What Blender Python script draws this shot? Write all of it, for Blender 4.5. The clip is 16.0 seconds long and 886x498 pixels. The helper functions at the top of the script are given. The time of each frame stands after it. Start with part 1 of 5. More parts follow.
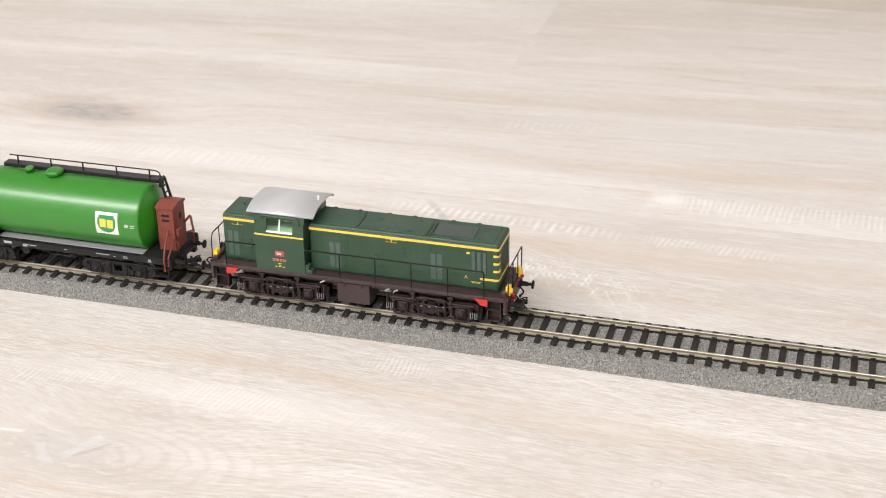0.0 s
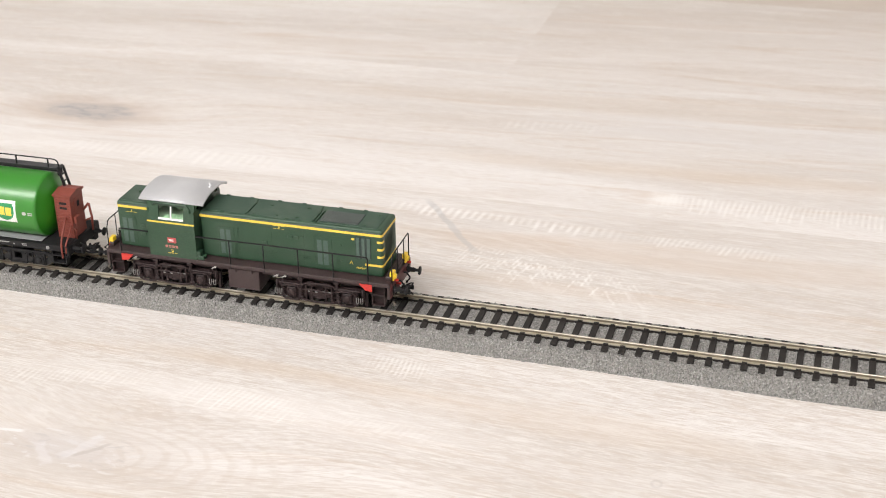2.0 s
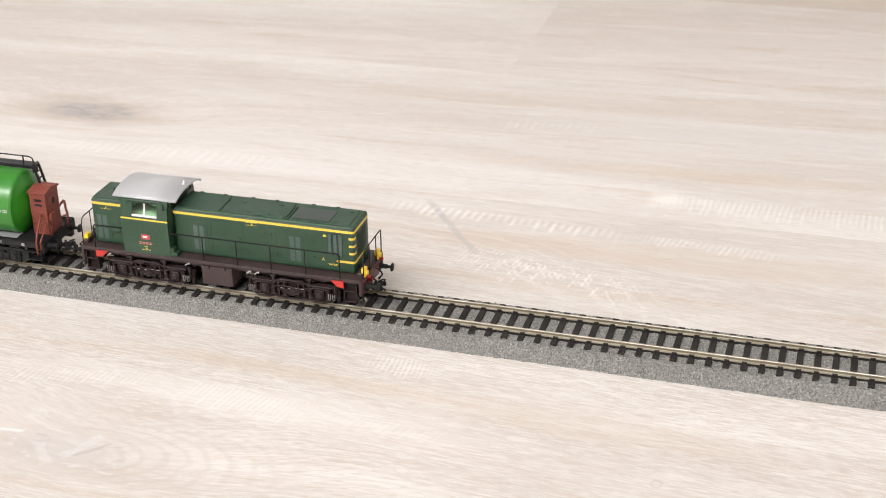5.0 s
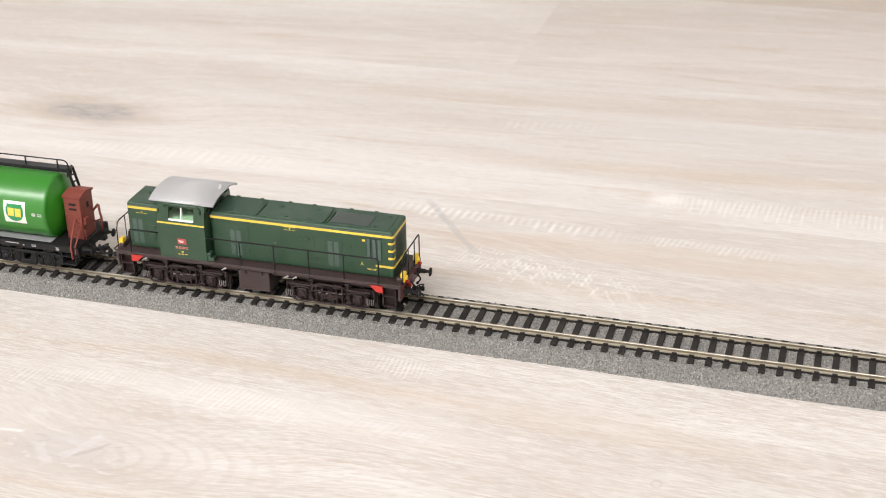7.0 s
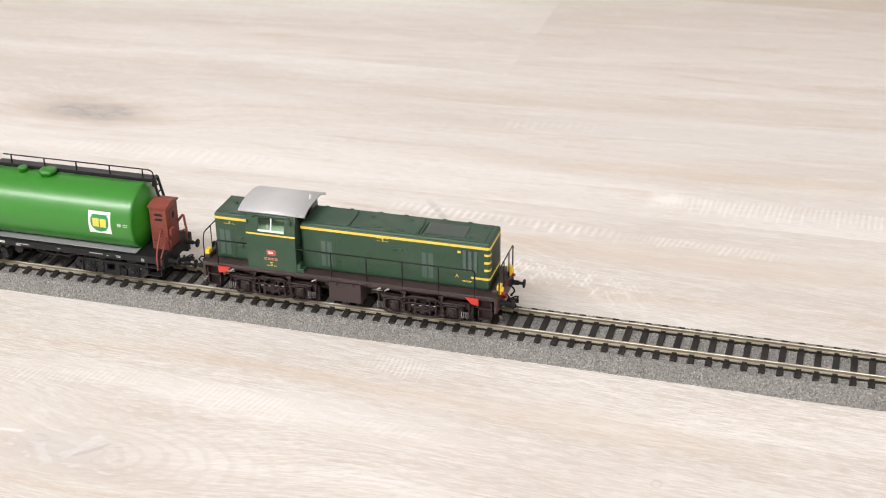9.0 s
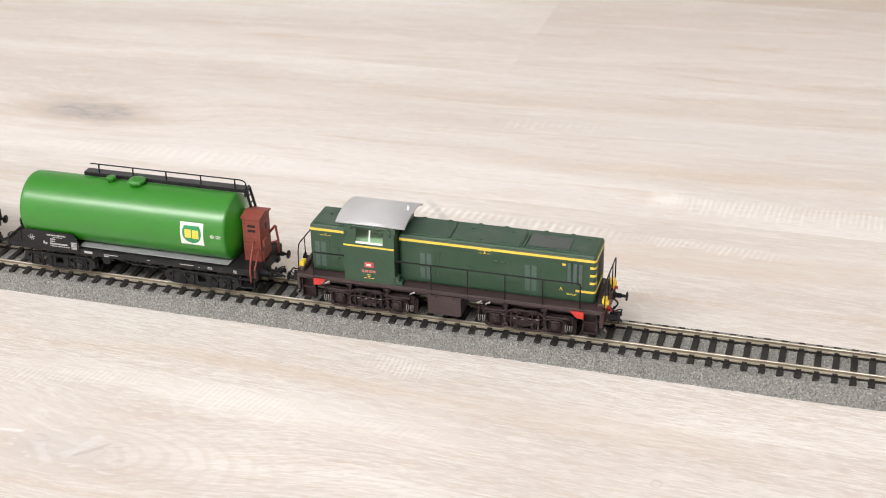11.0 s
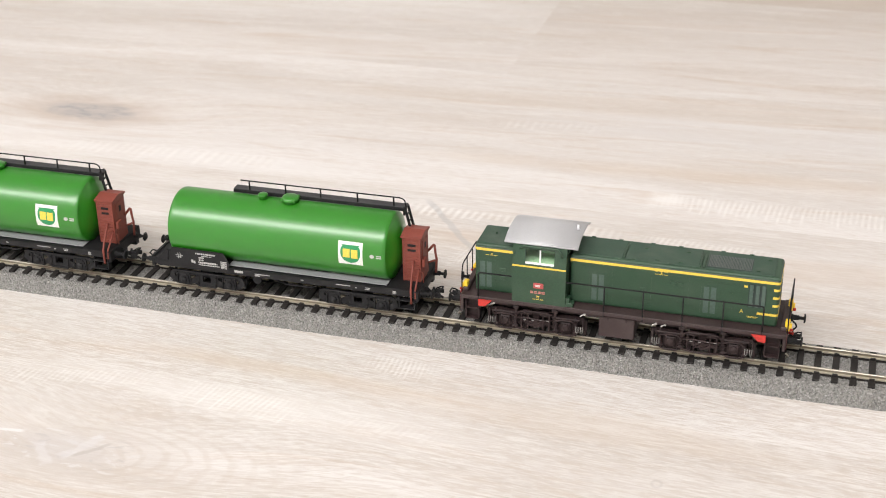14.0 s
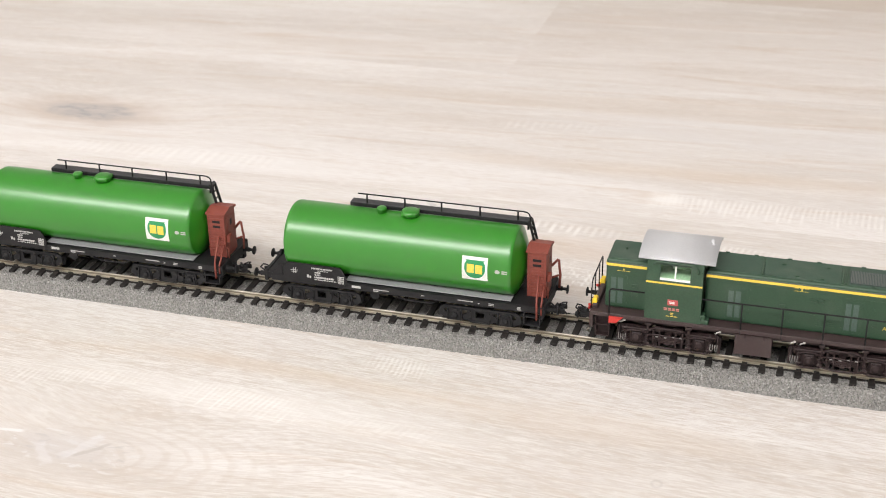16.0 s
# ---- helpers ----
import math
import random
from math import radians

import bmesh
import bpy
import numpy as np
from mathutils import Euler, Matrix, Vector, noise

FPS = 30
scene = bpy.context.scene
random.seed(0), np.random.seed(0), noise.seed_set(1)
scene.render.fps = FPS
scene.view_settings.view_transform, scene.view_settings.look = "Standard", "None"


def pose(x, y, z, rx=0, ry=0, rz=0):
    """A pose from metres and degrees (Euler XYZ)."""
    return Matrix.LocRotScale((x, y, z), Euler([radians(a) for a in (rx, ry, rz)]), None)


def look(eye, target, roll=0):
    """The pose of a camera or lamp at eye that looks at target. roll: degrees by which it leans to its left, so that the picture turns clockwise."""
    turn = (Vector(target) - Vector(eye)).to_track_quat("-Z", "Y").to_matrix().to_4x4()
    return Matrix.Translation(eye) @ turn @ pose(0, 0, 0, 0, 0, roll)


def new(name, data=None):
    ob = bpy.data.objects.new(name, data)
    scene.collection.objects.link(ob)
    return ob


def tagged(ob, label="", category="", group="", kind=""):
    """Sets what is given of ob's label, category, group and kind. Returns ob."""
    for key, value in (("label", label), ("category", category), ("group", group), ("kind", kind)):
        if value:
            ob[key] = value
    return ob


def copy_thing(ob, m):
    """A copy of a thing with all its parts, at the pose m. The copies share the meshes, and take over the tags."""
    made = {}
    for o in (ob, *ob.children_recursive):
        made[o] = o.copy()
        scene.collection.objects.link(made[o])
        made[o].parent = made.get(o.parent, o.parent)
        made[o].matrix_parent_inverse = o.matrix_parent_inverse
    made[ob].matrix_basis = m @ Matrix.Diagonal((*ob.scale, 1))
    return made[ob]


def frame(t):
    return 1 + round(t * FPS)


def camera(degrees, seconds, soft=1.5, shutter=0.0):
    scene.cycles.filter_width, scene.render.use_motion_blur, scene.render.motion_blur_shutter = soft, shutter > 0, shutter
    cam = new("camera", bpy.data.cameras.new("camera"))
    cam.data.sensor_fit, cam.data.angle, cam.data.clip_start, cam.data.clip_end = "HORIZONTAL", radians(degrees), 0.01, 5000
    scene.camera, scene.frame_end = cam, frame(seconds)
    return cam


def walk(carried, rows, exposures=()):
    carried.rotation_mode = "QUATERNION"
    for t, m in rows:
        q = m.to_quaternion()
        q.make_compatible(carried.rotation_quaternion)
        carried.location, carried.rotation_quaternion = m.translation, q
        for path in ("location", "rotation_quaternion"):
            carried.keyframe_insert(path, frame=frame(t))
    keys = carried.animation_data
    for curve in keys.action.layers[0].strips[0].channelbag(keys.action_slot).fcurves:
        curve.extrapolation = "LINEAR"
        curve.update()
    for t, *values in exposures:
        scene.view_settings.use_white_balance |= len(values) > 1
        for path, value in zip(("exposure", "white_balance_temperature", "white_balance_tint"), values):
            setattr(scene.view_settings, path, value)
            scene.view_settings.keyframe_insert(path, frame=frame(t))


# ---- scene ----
# Lengths of the models are in millimetres (H0, 1:87); MM turns them into metres.
MM = 0.001
RAIL_TOP = 9.2          # above the floor

# ---- camera: stands still ----
cam = camera(34.06, 16.0, soft=1.0)
cam.data.dof.use_dof, cam.data.dof.focus_distance, cam.data.dof.aperture_fstop = True, 0.64, 23.0
EYE = (0.081085, -0.552659, 0.329842)
AIM = (-0.073939, -0.039599, 0.060144)
walk(cam, [(0.0, look(EYE, AIM, -0.88)), (16.0, look(EYE, AIM, -0.88))])

# ---- light: one large ceiling panel in a pale room ----
world = bpy.data.worlds.new("room_air")
world.use_nodes = True
world.node_tree.nodes["Background"].inputs[0].default_value = (0.9, 0.95, 1.0, 1)
world.node_tree.nodes["Background"].inputs[1].default_value = 0.05
scene.world = world
scene.view_settings.exposure = 0.0
panel = bpy.data.lights.new("ceiling_panel", "AREA")
panel.shape, panel.size, panel.size_y, panel.energy = "RECTANGLE", 3.3, 0.95, 165.0
panel.color = (1.0, 0.978, 0.962)
new("ceiling_panel", panel).matrix_world = look((-0.85, -1.92, 2.42), (-0.85, -0.1, 0.0))


# ---- materials ----
def nodes_of(name):
    m = bpy.data.materials.new(name)
    m.use_nodes = True
    nt = m.node_tree
    return m, nt, nt.nodes["Principled BSDF"]


def link(nt, a, b):
    nt.links.new(a, b)


def math_node(nt, op, a, b=None, clamp=False):
    n = nt.nodes.new("ShaderNodeMath")
    n.operation, n.use_clamp = op, clamp
    for i, v in enumerate((a, b)):
        if v is None:
            continue
        if isinstance(v, (int, float)):
            n.inputs[i].default_value = v
        else:
            link(nt, v, n.inputs[i])
    return n.outputs[0]


def ramp(nt, fac, lo, hi, a=0.0, b=1.0):
    n = nt.nodes.new("ShaderNodeMapRange")
    n.interpolation_type = "SMOOTHSTEP"
    link(nt, fac, n.inputs[0])
    for i, v in enumerate((lo, hi, a, b)):
        n.inputs[i + 1].default_value = v
    return n.outputs[0]


def noise_tex(nt, vec, scale, detail=3.0, rough=0.55, dist=0.0):
    n = nt.nodes.new("ShaderNodeTexNoise")
    link(nt, vec, n.inputs["Vector"])
    n.inputs["Scale"].default_value, n.inputs["Detail"].default_value = scale, detail
    n.inputs["Roughness"].default_value, n.inputs["Distortion"].default_value = rough, dist
    return n.outputs[0]


def mapped(nt, vec, scale=(1, 1, 1), loc=(0, 0, 0), rot=(0, 0, 0)):
    n = nt.nodes.new("ShaderNodeMapping")
    link(nt, vec, n.inputs[0])
    n.inputs["Scale"].default_value, n.inputs["Location"].default_value, n.inputs["Rotation"].default_value = scale, loc, rot
    return n.outputs[0]


def mix(nt, fac, a, b, kind="MIX"):
    n = nt.nodes.new("ShaderNodeMix")
    n.data_type, n.blend_type = "RGBA", kind
    for i, v in ((0, fac), (6, a), (7, b)):
        if isinstance(v, (int, float)):
            n.inputs[i].default_value = v
        elif isinstance(v, tuple):
            n.inputs[i].default_value = (*v, 1)
        else:
            link(nt, v, n.inputs[i])
    return n.outputs[2]


def bump(nt, height, strength, depth, after=None):
    n = nt.nodes.new("ShaderNodeBump")
    n.inputs["Strength"].default_value, n.inputs["Distance"].default_value = strength, depth
    link(nt, height, n.inputs["Height"])
    if after:
        link(nt, after, n.inputs["Normal"])
    return n.outputs[0]


def paint(name, colour, rough=0.45, metal=0.0, grain=0.12, dust=0.08, relief=0.00004, uneven=1.0, sheen=0.5):
    """A model's lacquer: fine grain, a soft uneven tone and a little dust in patches."""
    m, nt, b = nodes_of(name)
    at = nt.nodes.new("ShaderNodeTexCoord").outputs["Object"]
    fine = noise_tex(nt, at, 1600, 3)
    wide = noise_tex(nt, at, 60, 4)
    tone = mix(nt, ramp(nt, fine, 0.3, 0.7), tuple(c * (1 - grain) for c in colour), tuple(min(1, c * (1 + grain)) for c in colour))
    tone = mix(nt, ramp(nt, wide, 0.45, 0.8, 0, dust), tone, (0.42, 0.4, 0.37))
    link(nt, tone, b.inputs["Base Color"])
    link(nt, ramp(nt, wide, 0.3, 0.7, rough - 0.05 * uneven, rough + 0.08 * uneven), b.inputs["Roughness"])
    b.inputs["Metallic"].default_value = metal
    b.inputs["Specular IOR Level"].default_value = sheen
    link(nt, bump(nt, fine, 0.5, relief), b.inputs["Normal"])
    return m


def lacquer(name, colour):
    """A smooth, evenly sprayed gloss coat with only the faintest drift of tone."""
    m, nt, b = nodes_of(name)
    at = nt.nodes.new("ShaderNodeTexCoord").outputs["Object"]
    drift = noise_tex(nt, at, 25, 1)
    link(nt, mix(nt, drift, tuple(c * 0.97 for c in colour), tuple(c * 1.03 for c in colour)), b.inputs["Base Color"])
    b.inputs["Roughness"].default_value = 0.3
    b.inputs["Specular IOR Level"].default_value = 0.85
    return m


M_GREEN = paint("loco_green", (0.025, 0.063, 0.034), 0.42, dust=0.05)
M_GREEN_ROOF = paint("loco_green_matt", (0.026, 0.064, 0.04), 0.5, dust=0.12)
M_BROWN = paint("frame_brown", (0.042, 0.0255, 0.0255), 0.55, dust=0.05)
M_BROWN_DARK = paint("running_gear_brown", (0.024, 0.0132, 0.0135), 0.55, grain=0.25, dust=0.0, sheen=0.4)
M_YELLOW = paint("stripe_yellow", (0.8, 0.585, 0.085), 0.5, dust=0.03)
M_LAMP = paint("lamp_yellow", (0.9, 0.62, 0.04), 0.35)
M_RED = paint("signal_red", (0.5, 0.03, 0.022), 0.45)
M_PINK = paint("number_red", (0.5, 0.17, 0.15), 0.5)
M_CRIMSON = paint("beam_crimson", (0.1, 0.018, 0.02), 0.45)
M_PLATE = paint("plate_red", (0.45, 0.075, 0.075), 0.5)
M_SILVER = paint("roof_silver", (0.56, 0.565, 0.59), 0.34, 0.25, grain=0.03, relief=0.00001)
M_TANK = lacquer("tank_green", (0.021, 0.198, 0.0095))
M_BLACK = paint("chassis_black", (0.010, 0.010, 0.0115), 0.6, grain=0.25, dust=0.02, sheen=0.32)
M_LINK = paint("link_metal", (0.27, 0.26, 0.25), 0.4, 0.4)
M_PLANK = paint("walkway_grey", (0.034, 0.034, 0.038), 0.55, grain=0.25)
M_MESH = paint("mesh_grey", (0.095, 0.112, 0.105), 0.45)
M_PALE = paint("bare_zinc", (0.55, 0.54, 0.52), 0.4, 0.3)
M_DECK = paint("deck_grey", (0.29, 0.29, 0.305), 0.5)
M_BRICK = paint("cab_oxide_red", (0.21, 0.045, 0.03), 0.55, dust=0.04)
M_PRINT = paint("print_grey", (0.46, 0.46, 0.45), 0.55)
M_WHITE = paint("print_white", (0.78, 0.78, 0.76), 0.5)
M_SHIELD = paint("shield_green", (0.02, 0.26, 0.09), 0.45)
M_GRILLE = paint("grille_grey", (0.064, 0.104, 0.086), 0.4)
M_GRILLE_DARK = paint("grille_dark", (0.018, 0.035, 0.03), 0.5)
M_CREAM = paint("cab_inside", (0.33, 0.5, 0.31), 0.6)
M_STEEL = paint("wheel_steel", (0.42, 0.38, 0.32), 0.32, 0.9)
M_SLEEPER = paint("sleeper_black", (0.0125, 0.0098, 0.0088), 0.7, grain=0.3, dust=0.03)
M_WALL = paint("wall_white", (0.8, 0.79, 0.77), 0.9)


def glass():
    m, nt, b = nodes_of("window_glass")
    b.inputs["Base Color"].default_value = (0.9, 1.0, 0.93, 1)
    b.inputs["Roughness"].default_value = 0.03
    b.inputs["Transmission Weight"].default_value = 1.0
    b.inputs["IOR"].default_value = 1.3
    return m


M_GLASS = glass()


def rail_metal():
    """Nickel silver: bright on the running head and the foot, tarnished on the web between."""
    m, nt, b = nodes_of("rail_nickel")
    at = nt.nodes.new("ShaderNodeTexCoord").outputs["Object"]
    sep = nt.nodes.new("ShaderNodeSeparateXYZ")
    link(nt, at, sep.inputs[0])
    z = sep.outputs[2]
    web = math_node(nt, "MULTIPLY", ramp(nt, z, 0.0007, 0.001), ramp(nt, z, 0.0021, 0.0017))
    dirt = noise_tex(nt, mapped(nt, at, (60, 900, 900)), 1.0, 4)
    web = math_node(nt, "MULTIPLY", web, ramp(nt, dirt, 0.2, 0.6, 0.7, 1.0))
    tone = mix(nt, ramp(nt, dirt, 0.35, 0.7), (0.64, 0.6, 0.51), (0.52, 0.475, 0.385))
    link(nt, mix(nt, web, tone, (0.24, 0.2, 0.145)), b.inputs["Base Color"])
    link(nt, ramp(nt, dirt, 0.3, 0.7, 0.4, 0.55), b.inputs["Roughness"])
    link(nt, math_node(nt, "SUBTRACT", 0.9, math_node(nt, "MULTIPLY", web, 0.5)), b.inputs["Metallic"])
    return m


M_RAIL = rail_metal()


def ballast():
    m, nt, b = nodes_of("ballast_grey")
    at = nt.nodes.new("ShaderNodeTexCoord").outputs["Object"]
    v = nt.nodes.new("ShaderNodeTexVoronoi")
    v.inputs["Scale"].default_value = 1350
    link(nt, at, v.inputs["Vector"])
    sep = nt.nodes.new("ShaderNodeSeparateColor")
    link(nt, v.outputs["Color"], sep.inputs[0])
    tone = mix(nt, sep.outputs[0], (0.25, 0.244, 0.232), (0.375, 0.367, 0.35))
    tone = mix(nt, ramp(nt, sep.outputs[1], 0.88, 0.97), tone, (0.46, 0.452, 0.44))
    tone = mix(nt, ramp(nt, noise_tex(nt, at, 28, 4), 0.4, 0.75, 0, 0.25), tone, (0.27, 0.26, 0.245))
    # shade in the gaps between grains, painted into the colour
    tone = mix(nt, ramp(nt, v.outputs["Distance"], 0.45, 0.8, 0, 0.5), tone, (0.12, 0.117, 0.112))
    link(nt, tone, b.inputs["Base Color"])
    b.inputs["Roughness"].default_value = 0.85
    h = math_node(nt, "SUBTRACT", 1.0, v.outputs["Distance"])
    link(nt, bump(nt, h, 1.0, 0.0009), b.inputs["Normal"])
    return m


M_BALLAST = ballast()


def floor_wood():
    """Whitewashed oak: long grain along x, pale saw marks in bands, two grey knots, a smear."""
    m, nt, b = nodes_of("whitewashed_oak")
    at = nt.nodes.new("ShaderNodeNewGeometry").outputs["Position"]
    sep = nt.nodes.new("ShaderNodeSeparateXYZ")
    link(nt, at, sep.inputs[0])
    X, Y = sep.outputs[0], sep.outputs[1]
    info = nt.nodes.new("ShaderNodeObjectInfo").outputs["Random"]

    def ell(cx, cy, rx, ry, across=None):
        dx = math_node(nt, "DIVIDE", math_node(nt, "SUBTRACT", X, cx), rx)
        dy = math_node(nt, "DIVIDE", math_node(nt, "SUBTRACT", across or Y, cy), ry)
        return math_node(nt, "SQRT", math_node(nt, "ADD", math_node(nt, "MULTIPLY", dx, dx), math_node(nt, "MULTIPLY", dy, dy)))

    knots = [ell(-0.38, 0.204, 0.05, 0.02), ell(-0.2, -0.134, 0.05, 0.02)]
    # the grain flows round the knots
    pull = None
    for k in knots:
        w = ramp(nt, k, 0.0, 2.8, 0.024, 0.0)
        pull = w if pull is None else math_node(nt, "ADD", pull, w)
    comb = nt.nodes.new("ShaderNodeCombineXYZ")
    link(nt, X, comb.inputs[0])
    # the grain fans out: it leans one way near the track and the other way further off
    fan = math_node(nt, "MULTIPLY", ramp(nt, Y, 0.02, 0.26, -0.045, 0.065), math_node(nt, "ADD", X, 0.1))
    YG = math_node(nt, "SUBTRACT", Y, fan)
    link(nt, math_node(nt, "ADD", YG, pull), comb.inputs[1])
    link(nt, math_node(nt, "MULTIPLY", info, 3.0), comb.inputs[2])
    g = comb.outputs[0]
    broad = noise_tex(nt, mapped(nt, g, (2.0, 11, 1)), 1.0, 4, 0.55, 0.8)
    soft = noise_tex(nt, mapped(nt, g, (4.5, 26, 1)), 1.0, 3, 0.5, 0.7)
    mid = noise_tex(nt, mapped(nt, g, (7, 75, 1)), 1.0, 4, 0.6, 1.0)
    fine = noise_tex(nt, mapped(nt, g, (50, 800, 1)), 1.0, 4, 0.65, 0.3)
    fleck = noise_tex(nt, mapped(nt, g, (140, 1450, 1)), 1.0, 3, 0.65, 0.3)
    rough_zone = math_node(nt, "MULTIPLY", ramp(nt, noise_tex(nt, mapped(nt, g, (4, 12, 1)), 1.0, 3), 0.3, 0.62, 0.65, 1.1), ramp(nt, Y, 0.16, -0.03, 0.5, 1.0))
    # the brushed grain is filled and smooth round the near knot
    rough_zone = math_node(nt, "MULTIPLY", rough_zone, ramp(nt, ell(-0.215, -0.125, 0.12, 0.055), 0.3, 1.0, 0.45, 1.0))
    tone = mix(nt, ramp(nt, broad, 0.32, 0.68), (0.612, 0.566, 0.533), (0.768, 0.736, 0.723))
    tone = mix(nt, ramp(nt, soft, 0.5, 0.68, 0, 0.35), tone, (0.6, 0.53, 0.475))
    tone = mix(nt, ramp(nt, mid, 0.54, 0.74, 0, 0.5), tone, (0.57, 0.455, 0.365))
    mottle = noise_tex(nt, mapped(nt, g, (26, 210, 1)), 1.0, 4, 0.65, 0.6)
    tone = mix(nt, ramp(nt, mottle, 0.52, 0.68, 0, 0.3), tone, (0.58, 0.49, 0.415))
    tone = mix(nt, ramp(nt, mottle, 0.48, 0.34, 0, 0.28), tone, (0.84, 0.815, 0.8))
    for tex, lo, hi, amount, colour in ((fleck, 0.51, 0.61, 0.42, (0.51, 0.425, 0.355)), (fleck, 0.49, 0.39, 0.38, (0.9, 0.88, 0.86)), (fine, 0.53, 0.68, 0.14, (0.54, 0.455, 0.385)), (fine, 0.48, 0.33, 0.14, (0.87, 0.85, 0.83))):
        tone = mix(nt, math_node(nt, "MULTIPLY", ramp(nt, tex, lo, hi, 0, amount), rough_zone), tone, colour)
    # tan and milky drifts along the grain
    for (cx, cy, rx, ry, colour, amount) in (
            (0.02, 0.1943, 0.17, 0.014, (0.62, 0.5, 0.39), 0.42), (-0.06, 0.0909, 0.13, 0.011, (0.6, 0.485, 0.395), 0.45),
            (-0.165, -0.05892, 0.07, 0.007, (0.6, 0.49, 0.39), 0.42), (0.06, 0.09812, 0.12, 0.012, (0.62, 0.52, 0.44), 0.35),
            (-0.075, 0.05101, 0.1, 0.008, (0.62, 0.51, 0.42), 0.32), (-0.02, -0.0584, 0.1, 0.01, (0.62, 0.51, 0.41), 0.25),
            (-0.13, -0.08535, 0.09, 0.012, (0.84, 0.81, 0.8), 0.36), (-0.2, -0.0825, 0.09, 0.01, (0.84, 0.81, 0.8), 0.36),
            (0.05, 0.2543, 0.2, 0.02, (0.72, 0.7, 0.705), 0.45), (-0.3, 0.1534, 0.13, 0.014, (0.8, 0.775, 0.765), 0.4),
            (-0.02, 0.2948, 0.3, 0.016, (0.6, 0.5, 0.41), 0.25), (-0.27, 0.381, 0.14, 0.012, (0.56, 0.48, 0.42), 0.3)):
        e = math_node(nt, "ADD", ell(cx, cy, rx, ry, YG), math_node(nt, "MULTIPLY", math_node(nt, "SUBTRACT", soft, 0.5), 2.4))
        tone = mix(nt, ramp(nt, e, 1.25, 0.25, 0, amount), tone, colour)
    # pale cross-grain saw marks, stroke by stroke: the ends of the band, its half width, pitch, lean, strength
    drift = noise_tex(nt, at, 14, 2)
    worn = ramp(nt, noise_tex(nt, mapped(nt, at, (1, 2, 1)), 60, 3), 0.36, 0.6, 0.5, 1.0)
    ragged = ramp(nt, noise_tex(nt, at, 170, 3), 0.44, 0.6, 0.0, 1.3)
    for (xa, ya, xb, yb, half, pitch, lean_x, amount) in (
            (-0.158, 0.1195, -0.015, 0.1123, 0.0078, 0.0044, 0.1, 0.8), (-0.02, 0.1127, 0.068, 0.108, 0.0065, 0.0031, 0.22, 0.55),
            (-0.02, 0.16, 0.135, 0.1635, 0.0125, 0.0031, 0.05, 0.62), (-0.37, 0.151, -0.22, 0.1565, 0.012, 0.0058, 0.08, 0.42),
            (-0.185, -0.0795, -0.11, -0.087, 0.0105, 0.0027, 0.26, 0.62), (-0.27, -0.093, -0.182, -0.073, 0.0075, 0.0026, 0.17, 0.42),
            (-0.115, -0.0866, -0.05, -0.0876, 0.007, 0.0034, 0.42, 0.3), (-0.116, -0.0375, -0.066, -0.042, 0.009, 0.0022, -0.04, 0.7),
            (-0.112, -0.038, -0.07, -0.042, 0.008, 0.0026, 0.5, 0.4), (-0.108, 0.0745, 0.0, 0.0525, 0.016, 0.0026, 0.2, 0.5),
            (-0.09, 0.07, 0.01, 0.05, 0.015, 0.0034, -0.5, 0.4), (-0.13, 0.2475, -0.05, 0.255, 0.009, 0.005, 0.1, 0.3)):
        ph = math_node(nt, "ADD", math_node(nt, "SUBTRACT", X, math_node(nt, "MULTIPLY", Y, lean_x)), math_node(nt, "MULTIPLY", drift, 0.008))
        one = nt.nodes.new("ShaderNodeTexWhiteNoise")
        one.noise_dimensions = "1D"
        link(nt, math_node(nt, "FLOOR", math_node(nt, "DIVIDE", ph, pitch)), one.inputs["W"])
        strong = one.outputs["Value"]
        slope = (yb - ya) / (xb - xa)
        mid_y = math_node(nt, "ADD", math_node(nt, "MULTIPLY", math_node(nt, "SUBTRACT", X, xa), slope), ya)
        off = math_node(nt, "ADD", math_node(nt, "SUBTRACT", Y, mid_y), math_node(nt, "MULTIPLY", math_node(nt, "SUBTRACT", strong, 0.5), half * 0.5))
        reach = math_node(nt, "DIVIDE", math_node(nt, "ABSOLUTE", off), math_node(nt, "ADD", math_node(nt, "MULTIPLY", strong, half * 0.5), half * 0.65))
        band = ramp(nt, reach, 1.05, 0.45)
        ends = math_node(nt, "MULTIPLY", ramp(nt, X, xa, xa + 0.02), ramp(nt, X, xb, xb - 0.03))
        wave = ramp(nt, math_node(nt, "ABSOLUTE", math_node(nt, "SUBTRACT", math_node(nt, "FRACT", math_node(nt, "DIVIDE", ph, pitch)), 0.5)), 0.4, 0.08)
        k = math_node(nt, "MULTIPLY", math_node(nt, "MULTIPLY", band, ends), math_node(nt, "MULTIPLY", wave, math_node(nt, "MULTIPLY", ragged if half > 0.0145 else worn, math_node(nt, "ADD", math_node(nt, "MULTIPLY", strong, 0.4), 0.6))))
        tone = mix(nt, math_node(nt, "MULTIPLY", k, amount * 0.8), tone, (0.92, 0.9, 0.885))
    # a milky blotch where one band begins
    blot = math_node(nt, "ADD", ell(-0.009, 0.163, 0.013, 0.012), math_node(nt, "MULTIPLY", math_node(nt, "SUBTRACT", noise_tex(nt, at, 120, 3), 0.5), 0.9))
    tone = mix(nt, ramp(nt, blot, 1.2, 0.2, 0, 0.55), tone, (0.9, 0.88, 0.865))
